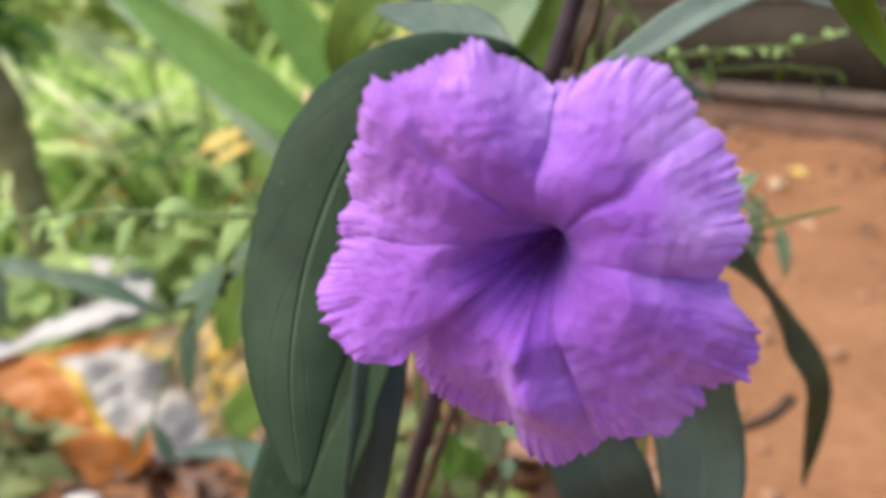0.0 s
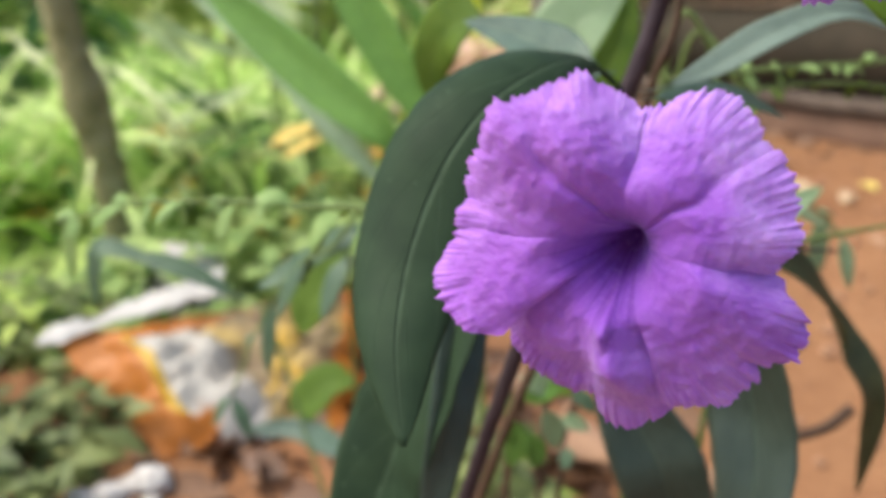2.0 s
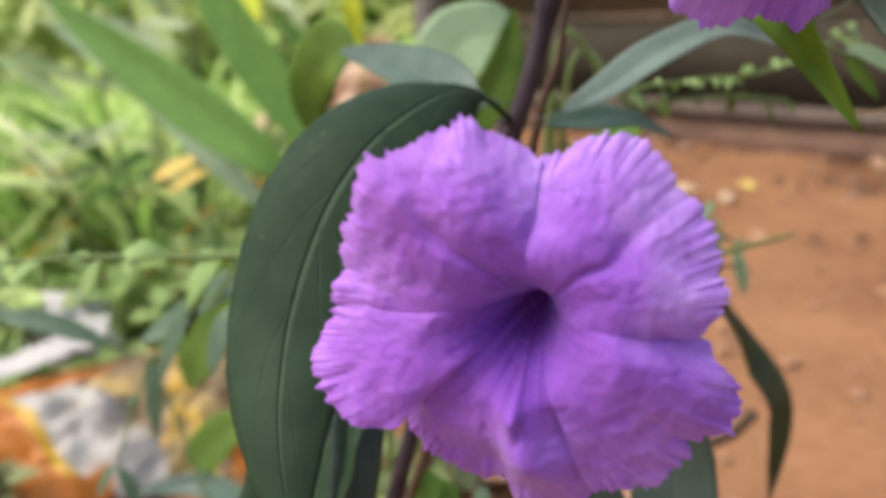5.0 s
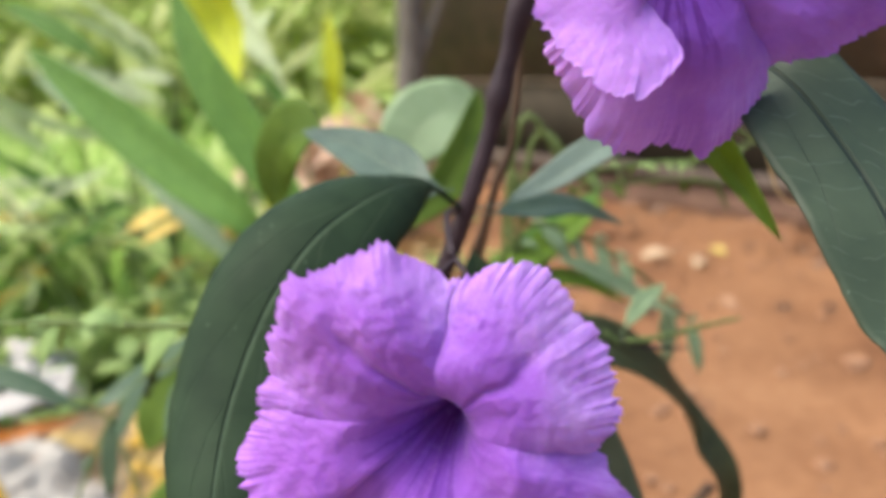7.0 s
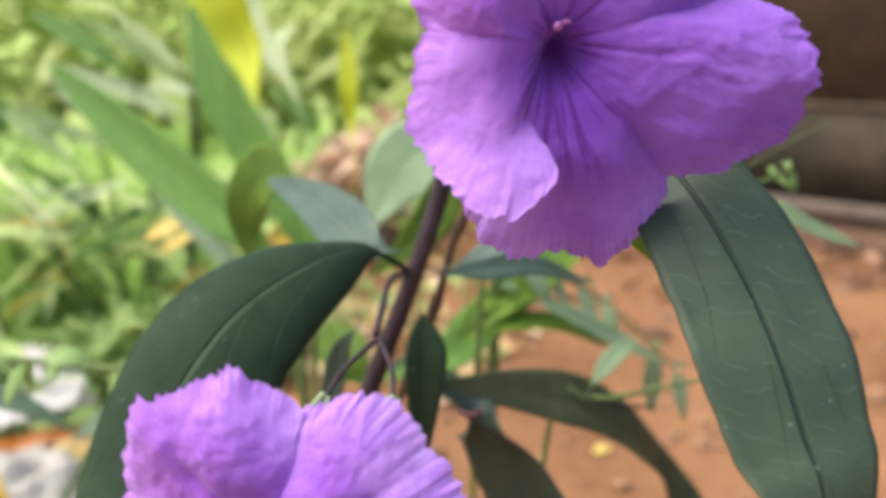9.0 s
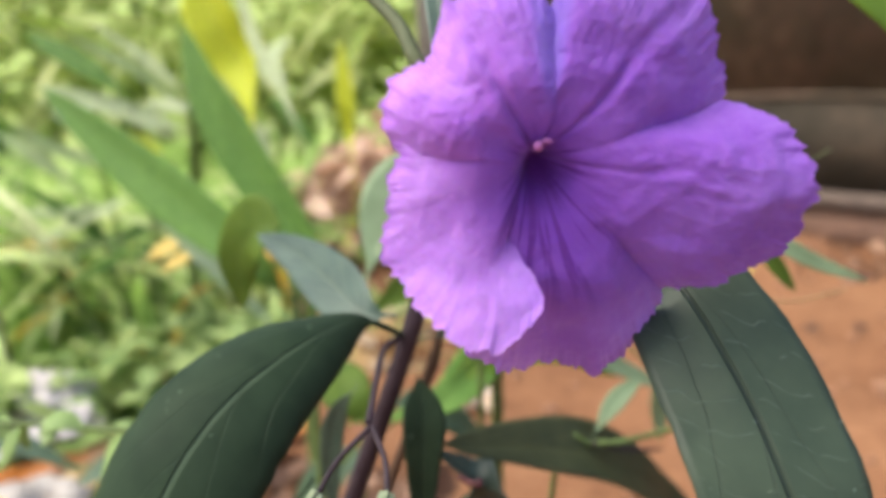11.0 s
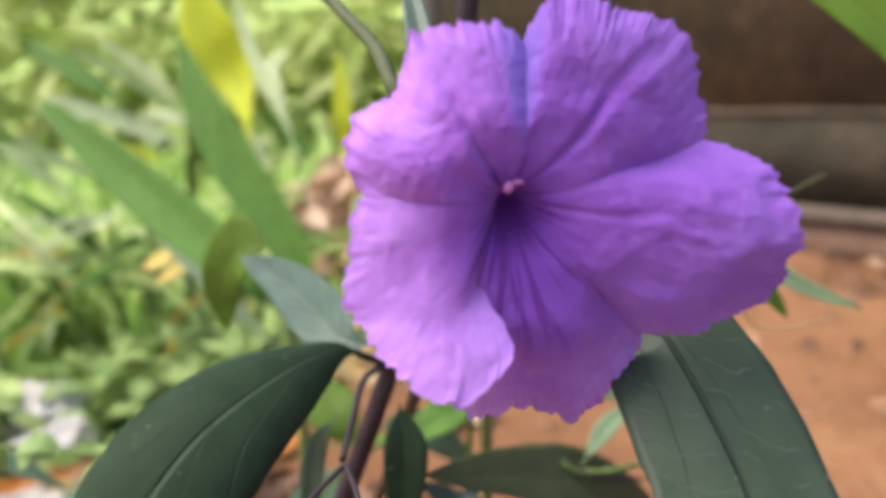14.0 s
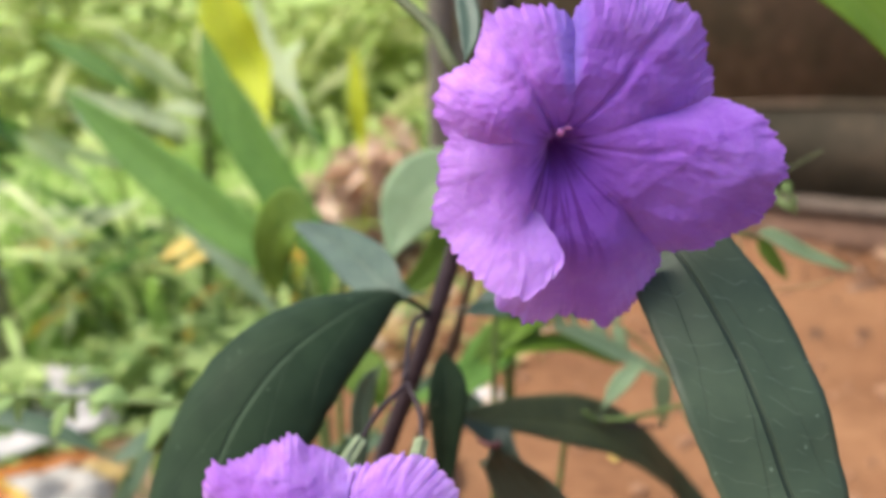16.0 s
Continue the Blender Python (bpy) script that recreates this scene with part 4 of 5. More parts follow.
def strap(pts, w, mat, seed, face=(-0.3, -0.7, 0.6), label="", **q):
    part("leaf", leaf(pts, w, face, fold=0.42, stalk=q.pop("stalk", 0.06), belly=q.pop("belly", 0.55), n=30, m=8, wave=0.04, thick=0.0008, seed=seed, **q), mat, ginger, label)


strap([(-0.07, 1.05, 0.36), (-0.107, 1.03, 0.423), (-0.198, 1.08, 0.482), (-0.312, 1.146, 0.555), (-0.434, 1.216, 0.640)], 0.066, blade_green, 30.0)
strap([(-0.065, 1.05, 0.30), (-0.05, 1.07, 0.41), (-0.121, 1.122, 0.518), (-0.188, 1.175, 0.618), (-0.235, 1.237, 0.715)], 0.062, blade_green, 31.0)
strap([(-0.07, 1.06, 0.35), (-0.15, 1.25, 0.50), (-0.209, 1.427, 0.64), (-0.255, 1.447, 0.73), (-0.29, 1.47, 0.83)], 0.095, blade_yellow, 32.0, stalk=0.38, belly=0.5, label="yellowing upright leaf")
strap([(-0.06, 1.06, 0.33), (-0.02, 1.25, 0.43), (-0.045, 1.44, 0.52), (-0.048, 1.456, 0.59), (-0.056, 1.48, 0.69)], 0.034, blade_yellow, 33.0, stalk=0.45, label="narrow yellow-tipped leaf")
strap([(-0.06, 1.06, 0.33), (-0.05, 1.15, 0.46), (-0.10, 1.27, 0.58), (-0.17, 1.36, 0.70), (-0.20, 1.4, 0.8)], 0.020, strap_pale, 34.0, stalk=0.45)
strap([(-0.07, 1.05, 0.30), (-0.2, 1.15, 0.40), (-0.35, 1.3, 0.50), (-0.55, 1.45, 0.60)], 0.045, leaf_pale, 35.0)

# ---- a clump of long arching straps further back ----
straps = thing("strap_grass", (-0.62, 1.85, 0.0), "clump of long arching pale grass straps", "grass clump")
for i, (a, b, c, w, m) in enumerate((
        ((-0.779, 1.856, 0.637), (-0.588, 1.802, 0.585), (-0.416, 1.744, 0.525), 0.036, strap_pale),
        ((-0.879, 1.83, 0.542), (-0.768, 1.772, 0.491), (-0.662, 1.712, 0.433), 0.036, strap_dull),
        ((-0.823, 1.775, 0.289), (-0.679, 1.744, 0.35), (-0.552, 1.71, 0.402), 0.04, strap_pale),
        ((-0.808, 1.88, 0.748), (-0.678, 1.82, 0.685), (-0.54, 1.757, 0.606), 0.05, blade_green),
        ((-0.231, 1.9, 0.719), (-0.263, 1.833, 0.658), (-0.213, 1.767, 0.583), 0.05, strap_pale),
        ((-0.556, 1.856, 0.591), (-0.474, 1.806, 0.58), (-0.405, 1.755, 0.571), 0.04, strap_pale),
        ((-0.667, 1.827, 0.486), (-0.559, 1.788, 0.518), (-0.478, 1.734, 0.49), 0.03, blade_yellow),
        ((-0.762, 1.757, 0.198), (-0.63, 1.725, 0.257), (-0.545, 1.689, 0.306), 0.035, blade_green),
        ((-0.6610, 1.7800, 0.7310), (-0.5310, 1.7600, 0.6640), (-0.4110, 1.7400, 0.5750), 0.026, strap_dull),
        ((-0.7510, 1.7800, 0.6080), (-0.5890, 1.7600, 0.5800), (-0.4240, 1.7400, 0.5060), 0.022, strap_pale),
        ((-0.8190, 1.7800, 0.5630), (-0.6970, 1.7600, 0.4960), (-0.5140, 1.7400, 0.4450), 0.03, strap_dull),
        ((-0.8490, 1.7800, 0.4500), (-0.7030, 1.7600, 0.3630), (-0.6070, 1.7400, 0.2780), 0.028, blade_green),
        ((-0.8360, 1.7800, 0.3750), (-0.7390, 1.7600, 0.3700), (-0.6060, 1.7400, 0.3820), 0.022, strap_pale),
        ((-0.6100, 1.7800, 0.7570), (-0.4950, 1.7600, 0.6740), (-0.4130, 1.7400, 0.6040), 0.02, strap_pale),
        ((-0.2620, 1.7800, 0.5970), (-0.2030, 1.7600, 0.5380), (-0.1560, 1.7400, 0.4800), 0.03, blade_green),
        ((-0.3110, 1.7800, 0.5750), (-0.2760, 1.7600, 0.5110), (-0.2520, 1.7400, 0.4600), 0.018, strap_pale),
        ((-0.8790, 1.7800, 0.2630), (-0.7400, 1.7600, 0.2770), (-0.5890, 1.7400, 0.3270), 0.024, strap_dull))):
    a, b, c = Vector(a), Vector(b), Vector(c)
    if a.z > c.z:
        a, c = c, a
    foot = Vector((-0.62, 1.85, 0.0)).lerp(Vector((a.x, 1.85, 0.0)), 0.5)
    part("stalk", rod([foot, foot.lerp(a, 0.6) + Vector((0, 0.03, 0.02)), a], 0.006, 0.003, 12, 6), stem_green, straps)
    part("leaf", leaf([a, b, c], w, (-0.2, -0.6, 0.8), 0.3, 0.04, 0.5, n=18, m=6, wave=0.04, seed=300.0 + i), m, straps)
solo("leaf_litter", leaf_cloud(800, (-0.50, -0.12, 2.60, 3.0, 0.0, 0.95), (0.05, 0.14), 32, 1.2, 0.8), dead_pink, (0, 0, 0), "heap of dry pinkish-brown dead leaves", "litter", kind="stuff")

withered = rough_material("withered_orange", [(0.3, (0.60, 0.38, 0.09)), (0.7, (0.74, 0.62, 0.20))], 40, 0.7, 0.3, 0.001)
tired = thing("withering_plant", (-0.50, 1.72, 0.0), "stalk with yellow and orange withering leaves", "plant")
part("stalk", rod([(-0.50, 1.72, 0.0), (-0.52, 1.71, 0.15), (-0.5360, 1.7000, 0.2710)], 0.005, 0.003, 14, 7), stem_green, tired)
part("leaf", leaf([(-0.5360, 1.7000, 0.2710), (-0.4810, 1.7000, 0.2990), (-0.4130, 1.7000, 0.3230)], 0.034, (-0.2, -0.8, 0.5), 0.25, 0.05, 0.5, n=16, m=6, wave=0.06, seed=501.0), withered, tired)
part("leaf", leaf([(-0.5080, 1.6900, 0.2450), (-0.4500, 1.6800, 0.2770), (-0.3950, 1.6700, 0.3000)], 0.024, (-0.2, -0.8, 0.5), 0.25, 0.05, 0.5, n=16, m=6, wave=0.06, seed=502.0), withered, tired)

# ---- nearer leaves of neighbouring weeds ----
weed = thing("broadleaf_weed", (0.06, 0.47, 0.0), "green weed with rounded olive and pale leaves", "plant")
part("stem", rod([(0.06, 0.47, 0.0), (0.07, 0.48, 0.3), (0.075, 0.485, 0.52), (0.09, 0.49, 0.56)], 0.0025, 0.0014, 30, 8), stem_green, weed)
part("leaf", leaf([(0.0985, 0.51, 0.5399), (0.107, 0.528, 0.562), (0.119, 0.535, 0.580), (0.136, 0.54, 0.588), (0.156, 0.54, 0.5835)], 0.046, (0.0, -0.8, 0.55), 0.12, 0.06, 0.55, seed=41.0), leaf_pale, weed, "pale green leaf lit from behind")
part("leaf", leaf([(0.09, 0.49, 0.52), (0.125, 0.50, 0.545), (0.142, 0.51, 0.570), (0.150, 0.52, 0.60)], 0.022, (0.3, -0.8, 0.4), 0.2, 0.1, 0.5, seed=42.0), leaf_olive, weed)
part("leaf", leaf([(0.080, 0.487, 0.47), (0.135, 0.47, 0.488), (0.1624, 0.4984, 0.5026), (0.1953, 0.5347, 0.5205), (0.2256, 0.5701, 0.5355)], 0.026, (0.0, -0.6, 0.8), 0.2, 0.1, 0.5, seed=43.0), blade_green, weed)
part("leaf", leaf([(0.1444, 0.4766, 0.49), (0.1649, 0.4939, 0.5081), (0.1926, 0.5101, 0.5215), (0.2188, 0.527, 0.5375)], 0.017, (0.1, -0.6, 0.8), 0.2, 0.08, 0.5, n=20, m=8, seed=45.0), leaf_lime, weed)
part("leaf", leaf([(0.1416, 0.4779, 0.4955), (0.1591, 0.4941, 0.5096), (0.1745, 0.508, 0.5145), (0.1922, 0.521, 0.5154)], 0.013, (0.1, -0.6, 0.8), 0.2, 0.08, 0.5, n=20, m=8, seed=46.0), leaf_olive, weed)
part("leaf", leaf([(0.1816, 0.4841, 0.517), (0.2029, 0.4946, 0.5075), (0.2284, 0.5038, 0.4917), (0.2614, 0.5122, 0.4722)], 0.013, (0.1, -0.6, 0.8), 0.2, 0.08, 0.5, n=20, m=8, seed=47.0), leaf_pale, weed)
part("leaf", leaf([(0.1558, 0.4789, 0.4981), (0.1765, 0.4927, 0.5022), (0.2014, 0.5046, 0.498), (0.2306, 0.5138, 0.4817)], 0.012, (0.1, -0.6, 0.8), 0.2, 0.08, 0.5, n=20, m=8, seed=48.0), leaf_lime, weed)
part("stem", rod([(0.075, 0.485, 0.44), (0.10, 0.478, 0.468), (0.1444, 0.4766, 0.49)], 0.0012, 0.0008, 16, 7), stem_green, weed)


part("leaf", leaf([(0.0957, 0.5084, 0.457), (0.0879, 0.5113, 0.4717), (0.0785, 0.5232, 0.4811), (0.0721, 0.5349, 0.4893)], 0.028, (0.0, -0.7, 0.7), 0.2, 0.08, 0.5, n=20, m=8, seed=60.0), leaf_olive, weed)
part("leaf", leaf([(0.1011, 0.4877, 0.4547), (0.0838, 0.4947, 0.4446), (0.0656, 0.5002, 0.4279), (0.05, 0.5057, 0.4105)], 0.022, (0.0, -0.7, 0.7), 0.2, 0.08, 0.5, n=20, m=8, seed=61.0), leaf_dull, weed)
part("leaf", leaf([(0.1058, 0.5114, 0.4678), (0.1215, 0.5223, 0.4665), (0.1409, 0.5303, 0.4519), (0.1577, 0.5373, 0.4335)], 0.02, (0.0, -0.7, 0.7), 0.2, 0.08, 0.5, n=20, m=8, seed=62.0), leaf_dull, weed)
part("stem", rod([(0.07, 0.48, 0.30), (0.085, 0.475, 0.36), (0.0957, 0.5084, 0.457)], 0.0014, 0.0009, 14, 7), stem_green, weed)


def frond(name, rib, count, size, mat, at, label, droop=0.35, seed=50.0, width=0.42, jitter=0.9):
    """A thin stalk with paired leaflets."""
    t = thing(name, at, label, "plant")
    part("stalk", rod([at] + rib, 0.0018, 0.0008, 40, 8), stem_green, t)
    line = smooth_line(rib, count * 6)
    for i in range(1, count + 1):
        at_i = max(1, min(count * 6, i * 6 + round(5 * noise.noise(Vector((i * 3.7, seed, 0.5))))))
        c = line[at_i]
        tan = (line[at_i] - line[at_i - 1]).normalized()
        for s in (-1, 1):
            odd = noise.noise_vector(c * 63 + Vector((s * 2.3, seed, 0)))
            if odd.x > 0.3:
                continue
            out = (tan.cross(Vector((0, -0.5, 1))) * s + odd * jitter).normalized()
            L = size * (0.9 + 0.9 * odd.y)
            tip = c + out * L * 0.75 + tan * L * 0.45 + Vector((0, 0, -droop * L))
            mid = c.lerp(tip, 0.5) + Vector((0, 0, 0.12 * L))
            part("leaflet", leaf([c, mid, tip], L * width, (0, -0.5, 0.9), 0.15, 0.06, 0.5, n=8, m=4, wave=0.02, seed=seed + i), mat, t)
    return t


frond("feathery_weed", [Vector(q) for q in ((0.06, 0.40, 0.50), (0.039, 0.385, 0.517), (0.005, 0.395, 0.516), (-0.04, 0.405, 0.515), (-0.095, 0.421, 0.508), (-0.14, 0.43, 0.495))], 15, 0.019, leaf_light, Vector((0.05, 0.42, 0.0)), "weed with paired pale green leaflets", 0.5, 50.0, 0.45, 2.6)
frond("feathery_weed", [Vector(q) for q in ((0.16, 0.47, 0.545), (0.194, 0.476, 0.560), (0.236, 0.491, 0.562), (0.268, 0.495, 0.564), (0.315, 0.505, 0.580))], 16, 0.012, leaf_light, Vector((0.15, 0.50, 0.0)), "thin twig with small pointed green leaflets", 0.25, 60.0, 0.34, 2.6)
frond("feathery_weed", [Vector(q) for q in ((0.03, 0.48, 0.46), (-0.014, 0.478, 0.466), (-0.049, 0.493, 0.438), (-0.072, 0.498, 0.401), (-0.084, 0.484, 0.368))], 5, 0.022, leaf_dull, Vector((0.04, 0.5, 0.0)), "drooping twig with dark narrow leaves", 0.9, 70.0)

frond("feathery_weed", [Vector(q) for q in ((0.165, 0.50, 0.515), (0.1746, 0.5051, 0.5285), (0.1995, 0.5147, 0.5226), (0.2316, 0.5208, 0.5013), (0.2683, 0.5237, 0.4666))], 8, 0.020, leaf_pale, Vector((0.16, 0.52, 0.0)), "twig with small pale green leaflets over the soil", 0.3, 65.0, 0.35)

frond("feathery_weed", [Vector(q) for q in ((0.17, 0.50, 0.535), (0.205, 0.485, 0.551), (0.245, 0.495, 0.553), (0.285, 0.505, 0.548))], 9, 0.011, leaf_olive, Vector((0.165, 0.52, 0.0)), "thin twig with drooping olive leaflets", 0.4, 75.0, 0.34, 2.4)

pod = thing("pod_twig", (0.17, 0.41, 0.0), "thin green twig with narrow pods", "plant")
part("stalk", rod([(0.17, 0.41, 0.0), (0.175, 0.40, 0.3), (0.185, 0.395, 0.49), (0.202, 0.395, 0.504)], 0.0016, 0.001, 24, 7), stem_green, pod)
part("pod", rod([(0.202, 0.395, 0.504), (0.212, 0.396, 0.504), (0.235, 0.399, 0.508), (0.250, 0.401, 0.5105)], 0.0014, 0.0006, 14, 8, ((0.3, 0.6), (0.55, 0.5))), stem_green, pod)
part("pod", rod([(0.200, 0.395, 0.504), (0.213, 0.396, 0.5005), (0.228, 0.398, 0.499)], 0.0012, 0.0004, 14, 8), stem_dark, pod)
part("leaf", leaf([(0.20, 0.396, 0.506), (0.212, 0.41, 0.515), (0.224, 0.42, 0.520)], 0.008, (0, -0.7, 0.7), n=12, m=6, seed=80.0), leaf_pale, pod)

# a leafy twig of the petunia that comes out behind the upper flower
part("twig", rod([(0.160, 0.332, 0.655), (0.195, 0.36, 0.625), (0.235, 0.39, 0.592), (0.263, 0.402, 0.579)], 0.0013, 0.0009, 24, 7), stem_green, plant, "thin green leafy twig")
part("leaf", leaf([(0.263, 0.402, 0.580), (0.269, 0.402, 0.580), (0.284, 0.401, 0.572), (0.303, 0.4, 0.5645)], 0.007, (0, -0.8, 0.6), n=14, m=6, seed=81.0), leaf_pale, plant, "narrow light-green leaf")
part("leaf", leaf([(0.263, 0.402, 0.580), (0.268, 0.401, 0.573), (0.276, 0.399, 0.562)], 0.007, (0, -0.8, 0.6), n=14, m=6, seed=82.0), leaf_olive, plant, "narrow olive leaf")
part("twig", rod([(0.235, 0.391, 0.592), (0.262, 0.42, 0.592), (0.286, 0.438, 0.600), (0.304, 0.441, 0.609)], 0.0007, 0.0005, 16, 7), stem_olive, plant, "dry pale twig end")
part("twig", rod([(0.255, 0.40, 0.582), (0.262, 0.40, 0.562), (0.275, 0.402, 0.557), (0.297, 0.405, 0.560)], 0.0006, 0.0004, 12, 6), straw, plant, "dry pale twig end")

stub = thing("dead_twig", (0.20, 0.56, 0.0), "dark dead twig with a blunt end", "twig")
part("stick", rod([(0.20, 0.56, 0.0), (0.22, 0.562, 0.2), (0.245, 0.566, 0.30), (0.269, 0.569, 0.308), (0.292, 0.574, 0.315), (0.308, 0.58, 0.327)], 0.0022, 0.0042, 40, 9, (), 0.2), brown_stalk, stub)

sprig = thing("dark_weed", (-0.04, 0.56, 0.0), "weed with dark rounded leaves in front of the sack", "plant")
part("stem", rod([(-0.04, 0.56, 0.0), (-0.03, 0.56, 0.25), (-0.02, 0.55, 0.44), (0.02, 0.51, 0.475)], 0.002, 0.001, 24, 8), stem_green, sprig)
for pts, w, m, sd in (([(0.02, 0.50, 0.475), (-0.003, 0.4815, 0.4735), (-0.041, 0.5019, 0.4472), (-0.066, 0.498, 0.434)], 0.018, leaf_dull, 1),
                      ([(-0.022, 0.55, 0.44), (-0.034, 0.549, 0.429), (-0.0485, 0.541, 0.406), (-0.056, 0.535, 0.387)], 0.034, leaf_olive, 2),
                      ([(-0.022, 0.55, 0.44), (-0.008, 0.54, 0.43), (0.0, 0.53, 0.415), (0.002, 0.53, 0.40)], 0.022, leaf_blue, 3),
                      ([(-0.12, 0.63, 0.36), (-0.1706, 0.6325, 0.388), (-0.2044, 0.6331, 0.3995), (-0.235, 0.633, 0.405)], 0.017, leaf_dull, 4),
                      ([(-0.15, 0.63, 0.378), (-0.25, 0.64, 0.408), (-0.268, 0.64, 0.39), (-0.272, 0.64, 0.355)], 0.020, leaf_dull, 5),
                      ([(-0.05, 0.64, 0.24), (-0.0733, 0.6409, 0.2313), (-0.1224, 0.6859, 0.2183), (-0.178, 0.683, 0.2155)], 0.024, leaf_blue, 6),
                      ([(-0.125, 0.69, 0.232), (-0.122, 0.692, 0.2372), (-0.0967, 0.7011, 0.2598), (-0.07, 0.70, 0.262)], 0.042, leaf_olive, 7)):
    part("leaf", leaf(pts, w, (-0.1, -0.7, 0.7), 0.15, 0.08, 0.5, n=18, m=8, seed=200.0 + sd), m, sprig)
part("stem", rod([(-0.035, 0.56, 0.12), (-0.08, 0.60, 0.25), (-0.12, 0.63, 0.36), (-0.15, 0.63, 0.378)], 0.0016, 0.0009, 20, 7), stem_green, sprig)
part("stem", rod([(-0.038, 0.56, 0.08), (-0.05, 0.60, 0.18), (-0.05, 0.64, 0.24)], 0.0014, 0.0009, 16, 7), stem_green, sprig)
part("stem", rod([(-0.05, 0.62, 0.21), (-0.09, 0.67, 0.225), (-0.125, 0.69, 0.233)], 0.0012, 0.0008, 16, 7), stem_green, sprig)

under = thing("bushy_seedling", (0.09, 0.43, 0.0), "bushy seedling with brown stalks and small fresh leaves", "plant")
for a, b, c in (((0.1072, 0.4604, 0.427), (0.099, 0.4495, 0.399), (0.0883, 0.4306, 0.3485)), ((0.1191, 0.4604, 0.4209), (0.1081, 0.4471, 0.3874), (0.1059, 0.4334, 0.348)),
                ((0.0898, 0.4539, 0.4162), (0.0845, 0.4434, 0.3882), (0.0736, 0.4283, 0.349)), ((0.1311, 0.4584, 0.4093), (0.12, 0.4471, 0.3814), (0.1162, 0.435, 0.3477))):
    part("stalk", rod([(0.09, 0.43, 0.0), (0.5 * (0.09 + c[0]), 0.43, 0.18), c, b, a], 0.0022, 0.0012, 24, 7, ((0.6, 0.4), (0.8, 0.4)), 0.1), brown_stalk, under)
for i, pts in enumerate((((0.1067, 0.4417, 0.4037), (0.1152, 0.444, 0.4062), (0.1225, 0.4442, 0.4032)), ((0.1156, 0.4375, 0.3869), (0.1228, 0.4396, 0.3894), (0.1315, 0.4395, 0.385)),
                         ((0.1062, 0.4441, 0.3952), (0.1004, 0.4436, 0.4015), (0.0967, 0.4408, 0.3999)), ((0.1172, 0.4399, 0.3734), (0.1202, 0.4365, 0.3708), (0.1189, 0.4319, 0.3649)),
                         ((0.0852, 0.4357, 0.3907), (0.0838, 0.4349, 0.3963), (0.079, 0.4345, 0.3969)), ((0.1093, 0.4499, 0.4077), (0.1165, 0.448, 0.4132), (0.1237, 0.4486, 0.4136)),
                         ((0.1058, 0.4352, 0.3762), (0.0986, 0.4311, 0.3764), (0.093, 0.4288, 0.3725)), ((0.1196, 0.4458, 0.4033), (0.1283, 0.4442, 0.4003), (0.1342, 0.4428, 0.3932)))):
    part("leaf", leaf([Vector(p) for p in pts], 0.0085, (0, -0.7, 0.7), 0.2, 0.06, 0.5, n=12, m=6, seed=400.0 + i), (leaf_lime, leaf_pale, leaf_lime, leaf_dull)[i % 4], under)
for i, pts in enumerate((((0.0997, 0.4, 0.4229), (0.1088, 0.4, 0.4281), (0.1178, 0.4, 0.4304)),
                         ((0.1094, 0.4, 0.42), (0.1135, 0.4, 0.4098), (0.1153, 0.4, 0.3979)),
                         ((0.0947, 0.4, 0.4142), (0.0969, 0.4, 0.4023), (0.0936, 0.4, 0.3864)),
                         ((0.1012, 0.4, 0.4068), (0.1054, 0.4, 0.3978), (0.1069, 0.4, 0.3872)),
                         ((0.0981, 0.4, 0.4344), (0.1052, 0.4, 0.433), (0.1126, 0.4, 0.4258)))):
    part("leaf", leaf([Vector(p) for p in pts], 0.011, (0.1, -0.8, 0.6), 0.2, 0.06, 0.5, n=14, m=6, seed=430.0 + i), (blade_green, leaf_pale, blade_green)[i % 3], under)
part("stalk", rod([(0.09, 0.43, 0.18), (0.088, 0.41, 0.33), (0.098, 0.402, 0.41), (0.101, 0.402, 0.43)], 0.0016, 0.0009, 16, 7), brown_stalk, under)

# ---- crumpled sack with an orange and white print ----
k = Mat("printed_sack", 0.5, 0.35)
u, v = k.uv_parts()
wob = k.math("MULTIPLY", k.math("SUBTRACT", k.noise(5.0, 3), 0.5), 0.07)
uu, vv = k.math("ADD", u, wob), k.math("ADD", v, wob)
WHITE, ORANGE, YELLOW, KHAKI = (0.33, 0.31, 0.27), (0.34, 0.108, 0.008), (0.44, 0.27, 0.015), (0.175, 0.125, 0.055)
print_ = k.mix(k.step(k.noise(16.0, 4), 0.45, 0.6), KHAKI, (0.36, 0.25, 0.07))
print_ = k.mix(k.step(k.noise(22.0, 3), 0.58, 0.66), print_, (0.12, 0.07, 0.04))
ridge = k.step(k.math("ABSOLUTE", k.math("SUBTRACT", k.noise(6.0, 2), 0.5)), 0.0, 0.03)
print_ = k.mix(ridge, (0.5, 0.30, 0.03), print_)
white = k.mix(k.math("MULTIPLY", k.step(k.noise(30.0, 3), 0.54, 0.68), 0.6), WHITE, (0.26, 0.18, 0.13))
edge = k.math("ADD", uu, k.math("MULTIPLY", vv, 0.27))
col = k.mix(k.step(edge, 0.59, 0.65), white, print_)
col = k.mix(k.math("SUBTRACT", 1.0, k.step(uu, 0.215, 0.235)), col, YELLOW)
col = k.mix(k.math("SUBTRACT", 1.0, k.step(uu, 0.165, 0.195)), col, ORANGE)
col = k.mix(k.math("MULTIPLY", k.step(vv, 0.80, 0.82), k.math("SUBTRACT", 1.0, k.step(uu, 0.52, 0.56))), col, ORANGE)
